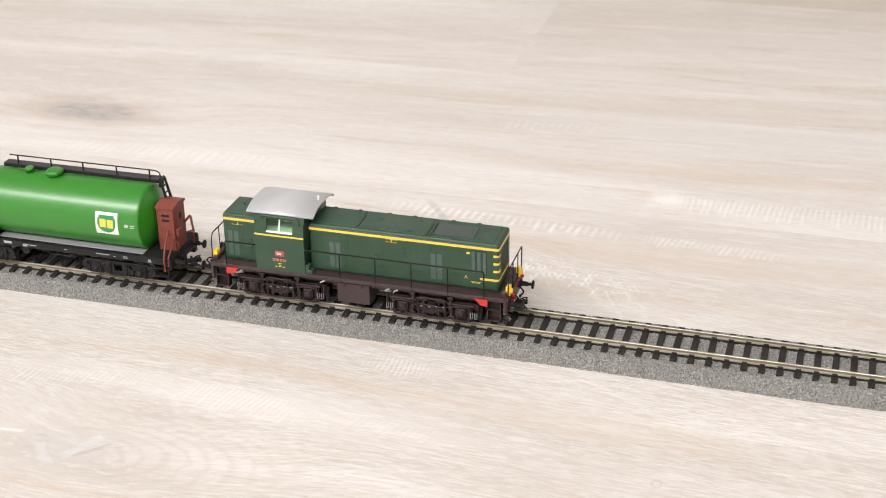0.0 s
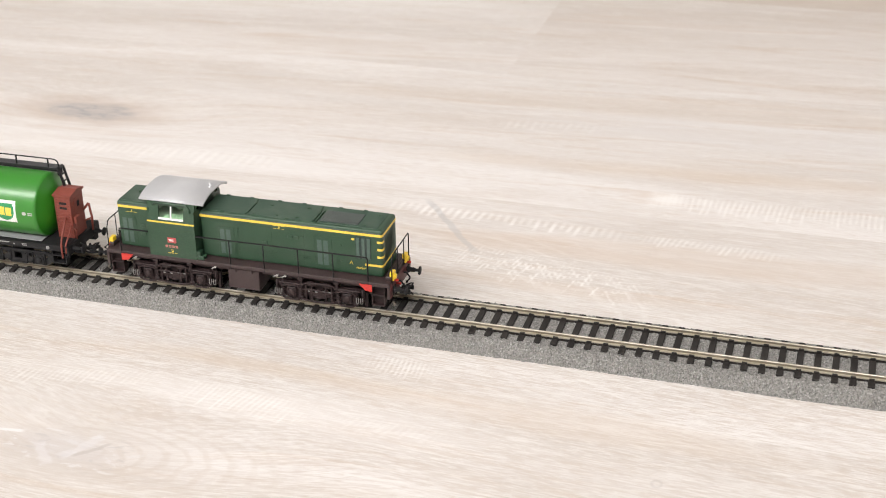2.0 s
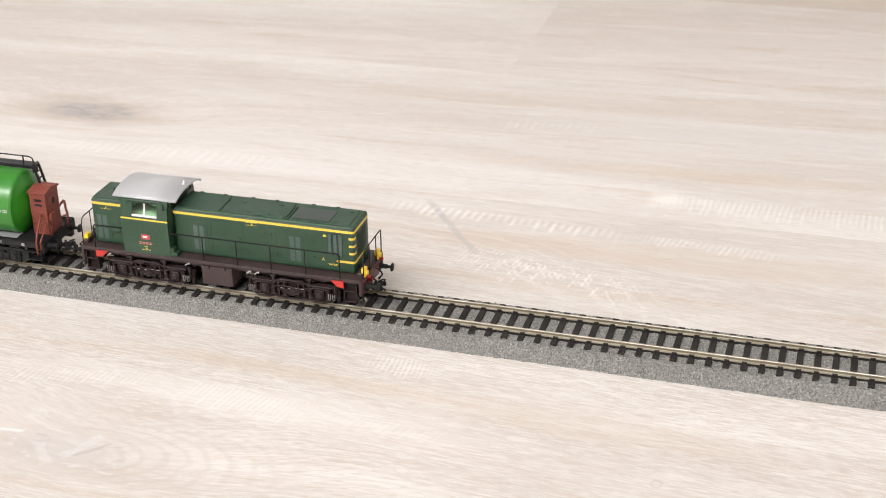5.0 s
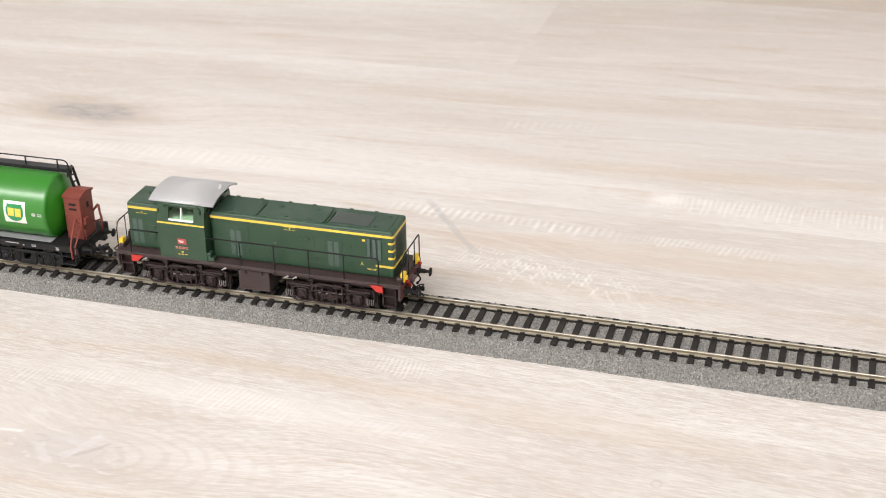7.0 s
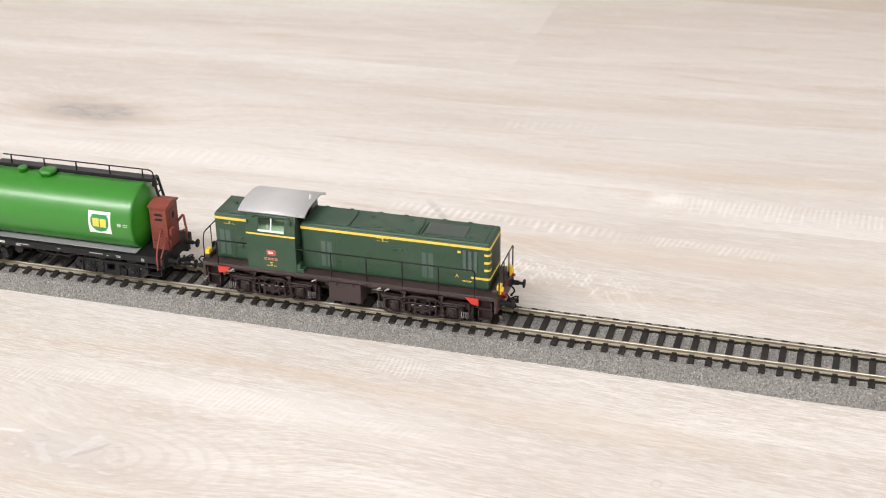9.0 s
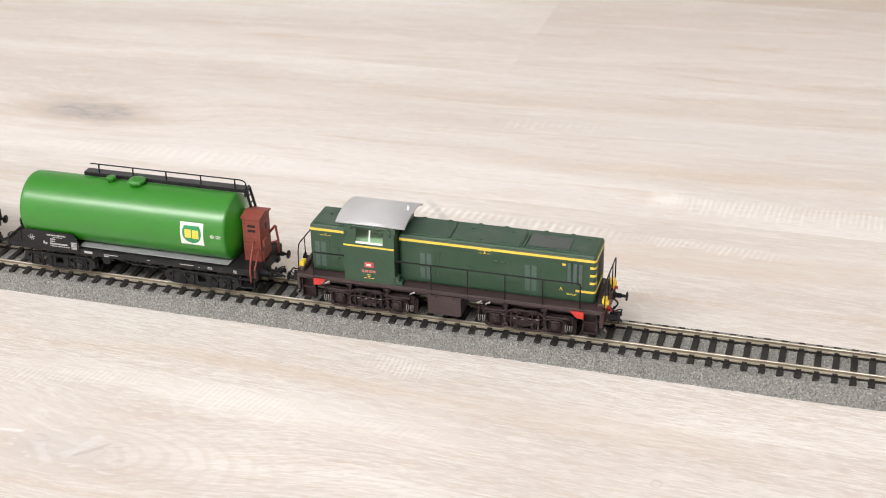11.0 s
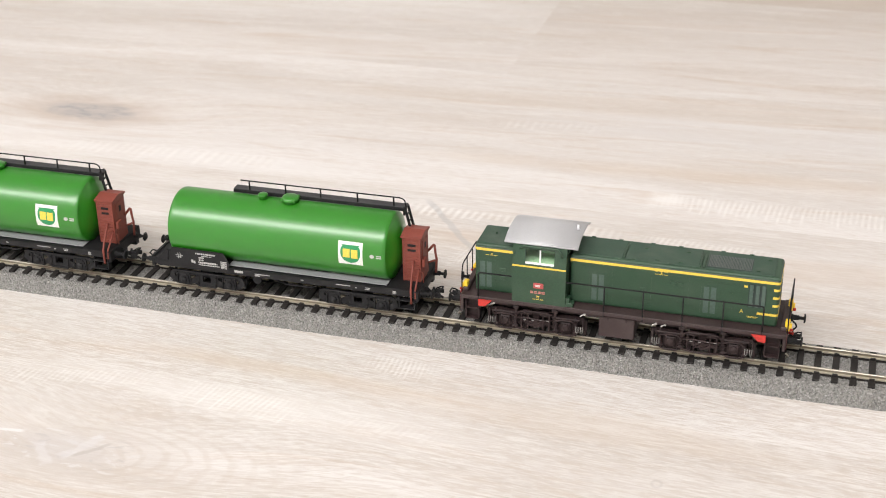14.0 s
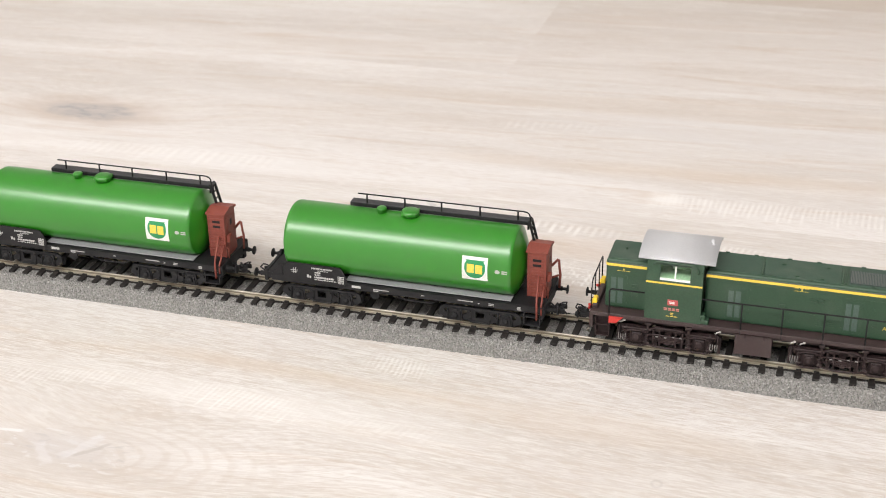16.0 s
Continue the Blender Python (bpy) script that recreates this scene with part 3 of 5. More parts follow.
# ---- the diesel locomotive ----
def loco_bogie(parent, x):
    b = BM()
    top = [(-21.5, 9.6), (-18.0, 10.0), (-9, 9.4), (9, 9.4), (18.0, 10.0), (21.5, 9.6)]
    low = [(-21.5, 5.0), (-17.5, 3.0), (-9.5, 3.0), (-8, 4.0), (8, 4.0), (9.5, 3.0), (17.5, 3.0), (21.5, 5.0)]
    holes = [(-7.4, -1.4, 5.0, 5.0, 8.3), (1.4, 7.4, 5.0, 5.0, 8.3), (-10.4, -8.6, 5.4, 5.4, 8.2), (8.6, 10.4, 5.4, 5.4, 8.2), (-20.6, -17.0, 5.6, 4.6, 8.4), (17.0, 20.6, 4.6, 5.6, 8.4)]
    for s in (-1, 1):
        pierced_plate(b, top, low, holes, min(s * 11.6, s * 12.6), max(s * 11.6, s * 12.6))
        o0, o1 = min(s * 12.5, s * 14.3), max(s * 12.5, s * 14.3)
        for ax in (-13.5, 13.5):
            # axle box with its cover, guides, spring cups and the bow over it
            box(b, ax - 2.2, ax + 2.2, o0, o1, 3.2, 7.6, 0.4, 1)
            lathe(b, [(s * 14.2, 1.7), (s * 14.7, 1.6), (s * 14.9, 0.9), (s * 14.95, 0.2)], "y", 14, (ax, 0, 5.4))
            for q in (-1.5, 1.5):
                for zz in (3.9, 6.9):
                    lathe(b, [(s * 14.2, 0.3), (s * 14.75, 0.28)], "y", 6, (ax + q, 0, zz))
            box(b, ax - 6.2, ax + 6.2, o0, o1, 8.7, 9.5, 0.2, 1)
            for q in (-4.4, 4.4):
                for zz in range(5):
                    lathe(b, [(4.0 + zz * 0.85, 0.6), (4.35 + zz * 0.85, 1.05), (4.7 + zz * 0.85, 0.6)], "z", 10, (ax + q, s * 13.5, 0))
                box(b, ax + q - 1.3, ax + q + 1.3, o0, o1, 3.2, 4.0, 0.15, 1)
                rod(b, [(ax + q, s * 13.5, 2.2), (ax + q, s * 13.5, 10.2)], 0.34, 6)
            rod(b, [(ax - 4.4, s * 14.2, 3.0), (ax - 2.6, s * 14.5, 2.4), (ax + 2.6, s * 14.5, 2.4), (ax + 4.4, s * 14.2, 3.0)], 0.38, 6)
            rod(b, [(ax - 4.9, s * 14.3, 7.6), (ax - 2.2, s * 14.5, 8.6), (ax + 2.2, s * 14.5, 8.6), (ax + 4.9, s * 14.3, 7.6)], 0.4, 6)
            for q in (-8.0, 8.0):
                prism(b, [(ax + q - 0.6, 1.6), (ax + q + 0.6, 1.6), (ax + q + 0.9, 8.2), (ax + q - 0.8, 8.2)], min(s * 9.4, s * 11.2), max(s * 9.4, s * 11.2))
        # leaf spring, brake cylinder and rigging between the axles
        for k in range(4):
            box(b, -6.8 + k * 1.3, 6.8 - k * 1.3, min(s * 13.2, s * 14.4), max(s * 13.2, s * 14.4), 6.2 - k * 0.62, 6.65 - k * 0.62)
        box(b, -1.0, 1.0, o0, o1, 3.6, 7.4, 0.2, 1)
        rod(b, [(-8.2, s * 14.2, 7.3), (-4, s * 14.6, 7.9), (4, s * 14.6, 7.3), (8.2, s * 14.2, 7.8)], 0.36, 6)
        rod(b, [(-9.0, s * 14.2, 3.1), (-3, s * 14.5, 2.5), (3, s * 14.5, 2.5), (9.0, s * 14.2, 3.0)], 0.42, 6)
        rod(b, [(-8.6, s * 13.6, 9.2), (-5.0, s * 14.6, 10.7), (5.0, s * 14.6, 10.7), (8.6, s * 13.6, 9.2)], 0.42, 6)
        lathe(b, [(-5.8, 0.3), (-5.6, 1.0), (-2.0, 1.0), (-1.8, 0.3)], "x", 12, (0, s * 13.6, 9.9))
        lathe(b, [(1.8, 0.3), (2.0, 1.0), (5.6, 1.0), (5.8, 0.3)], "x", 12, (0, s * 13.6, 9.9))
        for q in (-6.2, -3.4, 3.4, 6.2):
            box(b, q - 0.35, q + 0.35, min(s * 13.0, s * 14.6), max(s * 13.0, s * 14.6), 3.2, 9.6, 0.12, 1)
        for q in (-8.7, 8.7):
            box(b, q - 0.6, q + 0.6, o0, o1, 6.4, 12.2, 0.2, 1)
            box(b, q - 1.3, q + 1.3, min(s * 13.4, s * 15.0), max(s * 13.4, s * 15.0), 11.4, 12.6, 0.2, 1)
        for q in (-21.0, -17.6, 17.6, 21.0):
            rod(b, [(q, s * 13.2, 3.4), (q, s * 13.4, 9.8)], 0.3, 6)
    box(b, -20.3, -19.2, -12, 12, 6.6, 9.0)
    box(b, 19.2, 20.3, -12, 12, 6.6, 9.0)
    box(b, -6, 6, -9.6, 9.6, 6, 12)
    bmesh.ops.scale(b, vec=(1, 1, 1.15), verts=b.verts)
    bogie = part("bogie", b, M_BROWN_DARK, parent, "dark brown bogie with springs and brake rods", at=(x, 0, 0))
    ws = [wheelset(bogie, ax, 5.7, 5.7, M_BROWN_DARK) for ax in (-13.5, 13.5)]
    for ax in (-20.6, -18.6, 18.6, 20.6):
        b = BM()
        rod(b, [(-0.5, 0, 3.0), (-0.5, -0.1, 0.4), (0, -0.1, 0), (0.5, -0.1, 0.4), (0.5, 0, 3.0)], 0.19, 5)
        part("spring_link", b, M_LINK, bogie, "pale metal spring link", at=(ax, -14.4, 4.6))
    for ax in (-4.6, -1.0, 2.4, 5.6):
        b = BM()
        box(b, -0.6, 0.6, -0.3, 0, 0, 0.45, 0.1, 1)
        part("bolt", b, M_LINK, bogie, at=(ax, -14.6, 8.4 if ax > 0 else 7.9))
    for ax in ((-19.6, 20.8) if x < 0 else (-20.8, -16.8)):
        b = BM()
        lathe(b, [(-0.2, 0.5), (0.5, 0.5)], "y", 10, (0.9, 0, 1.3))
        rod(b, [(-0.9, 0, 0.1), (-0.3, 0, 0.7), (0.9, 0, 1.3)], 0.32, 6)
        part("sand_nozzle", b, M_PALE, bogie, "bare metal nozzle", at=(ax, -14.6, 13.0))
    return bogie, ws


def hood(parent, x0, x1, name):
    b = BM()
    box(b, x0, x1, -10, 10, 17.0, 40.2, 1.3, 3)
    h = part(name, b, M_GREEN, parent, "dark green engine hood with rounded edges")
    return h


def bars(name, parent, material, x0, x1, y, z0, rows, way=-1, gap=0.35, label=""):
    """Small print that cannot be read: a few short bars on an upright face."""
    b = BM()
    z = z0
    for wide, tall in rows:
        mid = (x0 + x1) / 2
        half = (x1 - x0) / 2 * wide
        n = max(1, int(half * 2 / 1.6))
        for k in range(n):
            a = mid - half + 2 * half * k / n
            box(b, a, a + 2 * half / n * 0.78, min(y, y + way * 0.05), max(y, y + way * 0.05), z - tall, z)
        z -= tall + gap
    return part(name, b, material, parent, label)


def locomotive():
    L = tagged(new("model_locomotive"), "dark green diesel locomotive model with yellow stripe and silver cab roof", "model locomotive")
    b = BM()
    box(b, -69.6, 69.6, -15.6, 15.6, 16.3, 17.1, 0.15, 1)
    for s in (-1, 1):
        box(b, -69.6, 69.6, min(s * 15.5, s * 14.8), max(s * 15.5, s * 14.8), 15.3, 16.8)
    box(b, -68, 68, -11, 11, 11.8, 16.7)
    part("frame", b, M_BROWN, L, "dark brown footplate and side sills")
    for s in (-1, 1):
        b = BM()
        box(b, min(s * 68.9, s * 70.3), max(s * 68.9, s * 70.3), -15.2, 15.2, 9.0, 16.9, 0.25, 1)
        box(b, min(s * 67.4, s * 69.9), max(s * 67.4, s * 69.9), -12.6, 12.6, 16.9, 19.2, 0.4, 1)
        beam = part("headstock", b, M_BROWN, L, "brown buffer beam")
        b = BM()
        box(b, min(s * 70.25, s * 70.55), max(s * 70.25, s * 70.55), -14.6, 14.6, 9.6, 16.4, 0.1, 1)
        part("beam_face", b, M_CRIMSON, beam, "dark crimson face of the buffer beam")
    long_hood = hood(L, -22.7, 65.7, "long_hood")
    short_hood = hood(L, -65.0, -46.3, "short_hood")
    # raised roof panels
    for x0, x1 in ((-21.8, -0.6), (0.4, 31.6), (34.5, 63.0)):
        b = BM()
        box(b, x0, x1, -8.6, 8.6, 40.1, 40.5, 0.15, 1)
        part("roof_panel", b, M_GREEN_ROOF, long_hood)
    for x in (-0.1, 32.2, 33.6):
        b = BM()
        box(b, x - 0.35, x + 0.35, -8.2, 4.0, 40.1, 40.85, 0.1, 1)
        part("roof_rib", b, M_GREEN, long_hood)
    b = BM()
    box(b, 34.9, 53.4, -7.4, 4.4, 40.3, 40.7, 0.1, 1)
    grille = part("roof_grille", b, M_GRILLE_DARK, L, "dark grey mesh grille")
    for k in range(29):
        b = BM()
        box(b, 35.3 + k * 0.62, 35.68 + k * 0.62, -7.0, 4.0, 40.6, 40.85)
        part("slat", b, M_MESH, grille)
    for x, y in ((14, -6.5), (24, -6.5), (8, 3), (26, 4), (56, -6), (60, 5), (-16, 8.3), (-4, 8.3), (10, 8.3), (22, 8.3), (40, 8.3), (52, 8.3), (-12, -8.4), (4, -8.4), (20, -8.4), (45, -8.4)):
        b = BM()
        box(b, x - 0.9, x + 0.9, y - 0.3, y + 0.3, 40.4, 40.9, 0.1, 1)
        part("lifting_lug", b, M_GREEN, long_hood)
    b = BM()
    box(b, -64.2, -47.0, -8.6, 8.6, 40.1, 40.5, 0.15, 1)
    part("roof_panel", b, M_GREEN_ROOF, short_hood)
    b = BM()
    lathe(b, [(40.4, 0.5), (41.2, 0.5), (41.4, 0.2)], "z", 10, (-58, 1, 0))
    part("roof_knob", b, M_GREEN, short_hood)
    # gutter and yellow stripes
    for name, par, x0, x1, xe in (("stripe", long_hood, -22.6, 64.7, 65.7), ("stripe", short_hood, -46.4, -64.0, -65.0)):
        w = 1 if xe > 0 else -1
        b = BM()
        for s in (-1, 1):
            box(b, min(x0, x1), max(x0, x1), min(s * 9.9, s * 10.09), max(s * 9.9, s * 10.09), 37.2, 38.4)
        box(b, min(xe - w * 0.1, xe + w * 0.09), max(xe - w * 0.1, xe + w * 0.09), -9.0, 9.0, 37.2, 38.4)
        for s in (-1, 1):
            rod_pts = []
            for k in range(5):
                a = math.pi / 2 * k / 4
                rod_pts.append((xe - w * 1.3 + w * 1.36 * math.sin(a), s * (8.7 + 1.36 * math.cos(a))))
            for (ax, ay), (bx, by) in zip(rod_pts, rod_pts[1:]):
                vs = [b.verts.new(v) for v in ((ax, ay, 37.2), (bx, by, 37.2), (bx, by, 38.4), (ax, ay, 38.4))]
                b.faces.new(vs)
        part(name, b, M_YELLOW, par, "yellow painted line")
        b = BM()
        for s in (-1, 1):
            box(b, min(x0, x1), max(x0, x1), min(s * 9.8, s * 10.28), max(s * 9.8, s * 10.28), 38.62, 38.95, 0.08, 1)
        # the highlight along the gutter is put into its paler grey colour
        part("gutter", b, M_MESH, par)
    # front warning marks
    for w, par, xe in ((1, long_hood, 65.7),):
        for z in (34.6, 30.9, 27.2):
            b = BM()
            box(b, xe - 2.5, xe - 1.2, -10.09, -9.9, z - 0.55, z + 0.55)
            box(b, xe - 0.1, xe + 0.09, -8.8, -7.6, z - 0.55, z + 0.55)
            pts = [(xe - 1.3 + 1.37 * math.sin(math.pi / 8 * k), -8.7 - 1.37 * math.cos(math.pi / 8 * k)) for k in range(5)]
            for (ax, ay), (bx, by) in zip(pts, pts[1:]):
                b.faces.new([b.verts.new(v) for v in ((ax, ay, z - 0.55), (bx, by, z - 0.55), (bx, by, z + 0.55), (ax, ay, z + 0.55))])
            part("warning_dash", b, M_YELLOW, par, "short yellow dash")
        b = BM()
        box(b, xe - 8.6, xe - 1.0, -10.09, -9.9, 22.3, 23.4)
        box(b, xe - 0.1, xe + 0.09, -9.0, 9.0, 22.3, 23.4)
        pts = [(xe - 1.3 + 1.36 * math.sin(math.pi / 8 * k), -8.7 - 1.36 * math.cos(math.pi / 8 * k)) for k in range(5)]
        for (ax, ay), (bx, by) in zip(pts, pts[1:]):
            b.faces.new([b.verts.new(v) for v in ((ax, ay, 22.3), (bx, by, 22.3), (bx, by, 23.4), (ax, ay, 23.4))])
        part("warning_line", b, M_YELLOW, par, "yellow line round the corner")
        b = BM()
        box(b, xe - 14.7, xe - 13.2, -10.09, -9.9, 34.4, 35.4)
        part("yellow_mark", b, M_YELLOW, par)
    # doors with pale louvre panes
    def doors(par, x, z0, z1, gapx=3.0):
        d = BM()
        box(d, x - 1.0, x + gapx + 4.0, -10.12, -9.95, z0 - 1.2, z1 + 1.2, 0.05, 1)
        door = part("hood_door", d, M_GREEN, L)
        mid = (z0 + z1) / 2
        for dx in (0, gapx):
            for a, c in ((z0, mid - 0.5), (mid + 0.5, z1)):
                p = BM()
                box(p, x + dx, x + dx + 2.2, -10.2, -10.05, a, c, 0.05, 1)
                pane = part("louvre", p, M_GRILLE, door, "pale grey-green louvre")
        return door
    doors(long_hood, -13.0, 19.8, 32.2)
    doors(long_hood, 34.6, 20.2, 32.6)
    doors(short_hood, -62.6, 19.6, 32.0)
    for x, z in ((8.0, 27.2), (20.5, 25.5), (20.5, 31.6), (23.5, 31.6)):
        b = BM()
        box(b, x, x + 2.4, -10.5, -9.95, z, z + 1.5, 0.15, 1)
        part("door_latch", b, M_GREEN, long_hood)
    for z in (24.0, 28.0):
        b = BM()
        box(b, -53.6, -51.0, -10.5, -9.95, z, z + 1.6, 0.15, 1)
        part("door_latch", b, M_GREEN, short_hood)
    # raised panel seams on the sides of the hoods
    for s in (-1, 1):
        b = BM()
        lo, hi = min(s * 10.13, s * 9.95), max(s * 10.13, s * 9.95)
        box(b, -19.0, 33.0, lo, hi, 35.7, 35.95)
        box(b, 34.6, 50.5, lo, hi, 34.9, 35.15)
        for x in (-4.4, 12.2, 28.0, 33.2):
            box(b, x, x + 0.22, lo, hi, 19.4, 35.7)
        part("panel_seam", b, M_GREEN, long_hood)
        b = BM()
        for k in range(4):
            box(b, 4.0, 15.0, lo, hi, 20.4 + k * 0.9, 20.7 + k * 0.9)
            box(b, 23.0, 31.0, lo, hi, 20.4 + k * 0.9, 20.7 + k * 0.9)
        part("vent_louvre", b, M_GREEN, long_hood)
        for x, z in ((-4.0, 33.0), (-4.0, 22.5), (27.6, 33.0), (27.6, 22.5), (46.0, 31.0), (46.0, 23.5)):
            b = BM()
            box(b, x - 0.5, x + 0.5, min(s * 10.3, s * 9.95), max(s * 10.3, s * 9.95), z - 0.35, z + 0.35, 0.08, 1)
            part("hinge", b, M_GREEN, long_hood)
    # radiator louvres at the nose
    b = BM()
    box(b, 53.0, 60.2, -10.1, -9.9, 25.4, 36.4)
    nose = part("side_grille", b, M_GRILLE_DARK, L, "dark radiator grille with grey shutters")
    for x in (53.4, 56.0, 58.5):
        b = BM()
        prism(b, [(x, 25.8), (x + 1.5, 25.8), (x + 1.5, 36.0), (x, 36.0)], -10.5, -10.05)
        part("shutter", b, M_GRILLE, nose)
    b = BM()
    box(b, 65.2, 65.42, -6.2, 6.2, 24.5, 36.2)
    nose2 = part("front_grille", b, M_GRILLE_DARK, L, "dark radiator grille")
    for k in range(6):
        b = BM()
        box(b, 65.4, 65.7, -5.8 + k * 2, -4.6 + k * 2, 24.9, 35.8)
        part("shutter", b, M_GRILLE, nose2)
    bars("small_print", long_hood, M_YELLOW, 13.2, 20.0, -10.09, 37.25, ((0.9, 0.3), (0.1, 0.75), (0.85, 0.22)), gap=0.2)
    bars("small_print", short_hood, M_YELLOW, -60.5, -54.0, -10.09, 36.4, ((0.1, 0.7), (0.9, 0.22)), gap=0.25)
    bars("small_print", long_hood, M_YELLOW, 53.0, 58.0, -10.09, 21.2, ((1.0, 0.25), (0.8, 0.25)), gap=0.2)
    # letter on the side
    cu = bpy.data.curves.new("letter", "FONT")
    cu.body, cu.size, cu.extrude = "A", 2.4 * MM, 0.03 * MM
    tmp = new("letter_curve", cu)
    me = bpy.data.meshes.new_from_object(tmp.evaluated_get(bpy.context.evaluated_depsgraph_get()))
    bpy.data.objects.remove(tmp)
    me.materials.clear()
    me.materials.append(M_YELLOW)
    o = new("letter", me)
    o.parent = long_hood
    o.matrix_local = pose(49.9 * MM, -10.1 * MM, 22.3 * MM, 90, 0, 0)
    # cab
    cab_walls(L)
    # fuel tank
    b = BM()
    box(b, -8.6, 6.8, -14.6, 14.6, 4.7, 14.3, 0.4, 2)
    tank = part("fuel_tank", b, M_BROWN, L, "dark brown fuel tank box")
    b = BM()
    box(b, -8.9, 7.1, -14.8, 14.8, 14.2, 14.6, 0.1, 1)
    part("tank_lid", b, M_BROWN, tank)
    for x in (-5, 3):
        b = BM()
        box(b, x, x + 0.8, -15.1, -14.5, 13.1, 14.9, 0.1, 1)
        part("strap", b, M_BROWN_DARK, tank)
    # railings along the footplate
    for s in (-1, 1):
        b = BM()
        y = s * 15.3
        rod(b, [(-23.2, y, 29.2), (59.0, y, 29.2), (59.9, y, 29.0), (60.2, y, 28.2), (60.2, y, 14.8)], 0.36, 7)
        rail = part("handrail", b, M_BLACK, L, "thin dark handrail")
        for x in (-6.6, 10.1, 26.9, 43.7):
            p = BM()
            rod(p, [(x, y, 14.8), (x, y, 29.2)], 0.34, 6)
            part("post", p, M_BLACK, rail)
        b = BM()
        rod(b, [(-47.2, y, 28.9), (-61.1, y, 28.9), (-61.9, y, 28.6), (-62.1, y, 27.9), (-62.1, y, 14.8)], 0.36, 7)
        part("handrail", b, M_BLACK, L)
    for w in (-1, 1):
        x = w * 70.4
        b = BM()
        rod(b, [(x, 12.6, 15.5), (x, 12.8, 28.6), (x, 12.2, 29.7), (x, -9.0, 29.7), (x, -10.6, 29.2), (x, -12.0, 26.2), (x, -12.2, 15.5)], 0.3, 7)
        rail = part("end_railing", b, M_BLACK, L, "thin black end railing")
        for y in (5.5, -3.5):
            p = BM()
            rod(p, [(x, y, 17.0), (x, y, 29.7)], 0.26, 6)
            part("post", p, M_BLACK, rail)
        for y in (-9.2, 9.2):
            p = BM()
            xl, yl = x - (1.5 if w > 0 else -2.6), y - 0.8
            box(p, min(xl + w * 0.2, xl + w * 2.2), max(xl + w * 0.2, xl + w * 2.2), yl - 1.8, yl + 1.8, 16.9, 21.4, 0.45, 2)
            lathe(p, [(xl + w * 2.1, 1.15), (xl + w * 2.9, 1.2), (xl + w * 3.0, 0.9)], "x", 14, (0, yl, 18.9))
            lamp = part("lamp", p, M_LAMP, L, "bright yellow lamp housing")
            p = BM()
            lathe(p, [(x - w * 1.0, 0.6), (x + w * 1.2, 0.75), (x + w * 1.9, 0.55), (x + w * 2.0, 0.1)], "x", 12, (0, y + 0.7, 16.2))
            part("red_lens", p, M_RED, lamp, "small red tail lens")
            buffer(L, x + w * 0.2, y * 10.2 / 9.2, 12.2, w)
        coupler(L, x - (4.8 if w > 0 else -1.5), 7.2, w)
        for y in (-4.2, 4.2):
            hose(L, x + w * 0.2, y, 13.2, w, M_BLACK)
        b = BM()
        lathe(b, [(x + w * 0.2, 0.5), (x + w * 1.8, 0.5), (x + w * 2.0, 0.9), (x + w * 2.4, 0.3)], "x", 10, (0, -6.3, 13.4))
        part("red_tap", b, M_RED, L, "red brake tap")
        b = BM()
        rod(b, [(x + w * 0.3, -12.8, 7.2), (x + w * 1.3, -12.8, 6.2), (x + w * 0.5, -12.3, 5.0)], 0.5, 6)
        part("step_iron", b, M_STEEL, L)
        for s in (-1, 1):
            # corner steps and red markers
            b = BM()
            x0, x1 = sorted((w * 61.6, w * 68.0))
            for z in (10.6, 5.4):
                box(b, x0, x1, min(s * 12.4, s * 15.3), max(s * 12.4, s * 15.3), z, z + 0.6)
            box(b, x0, x0 + 0.5, min(s * 12.4, s * 15.3), max(s * 12.4, s * 15.3), 5.4, 14.4)
            box(b, x1 - 0.5, x1, min(s * 12.4, s * 15.3), max(s * 12.4, s * 15.3), 5.4, 14.4)
            box(b, x0, x1, min(s * 12.4, s * 12.8), max(s * 12.4, s * 12.8), 5.4, 14.4)
            part("step", b, M_BROWN_DARK, L, "brown two-rung corner step")
            b = BM()
            a = w * 62.0
            prism(b, [(a, 15.9), (a - w * 6.0, 15.9), (a - w * 3.2, 12.9), (a, 12.6)], min(s * 15.55, s * 16.0), max(s * 15.55, s * 16.0))
            part("red_marker", b, M_RED, L, "red triangular marker plate")
    wheels = []
    for x in (-36.6, 35.8):
        wheels += loco_bogie(L, x)[1]
    return L, wheels


def lean(z):
    """Half the width of the cab at the height z: upright below the window line, then leaning in."""
    return 15.2 if z < 35.0 else 15.2 - (z - 35.0) * 0.235


def side_plate(bm, s, x0, x1, z0, z1, out=0.0, thick=0.7):
    """A plate of the cab's side wall that follows its lean."""
    vs = [bm.verts.new((x, s * (lean(z) + o), z)) for o in (out, out - thick) for x, z in ((x0, z0), (x1, z0), (x1, z1), (x0, z1))]
    for f in ((0, 1, 2, 3), (7, 6, 5, 4), (0, 4, 5, 1), (1, 5, 6, 2), (2, 6, 7, 3), (3, 7, 4, 0)):
        bm.faces.new([vs[k] for k in f])


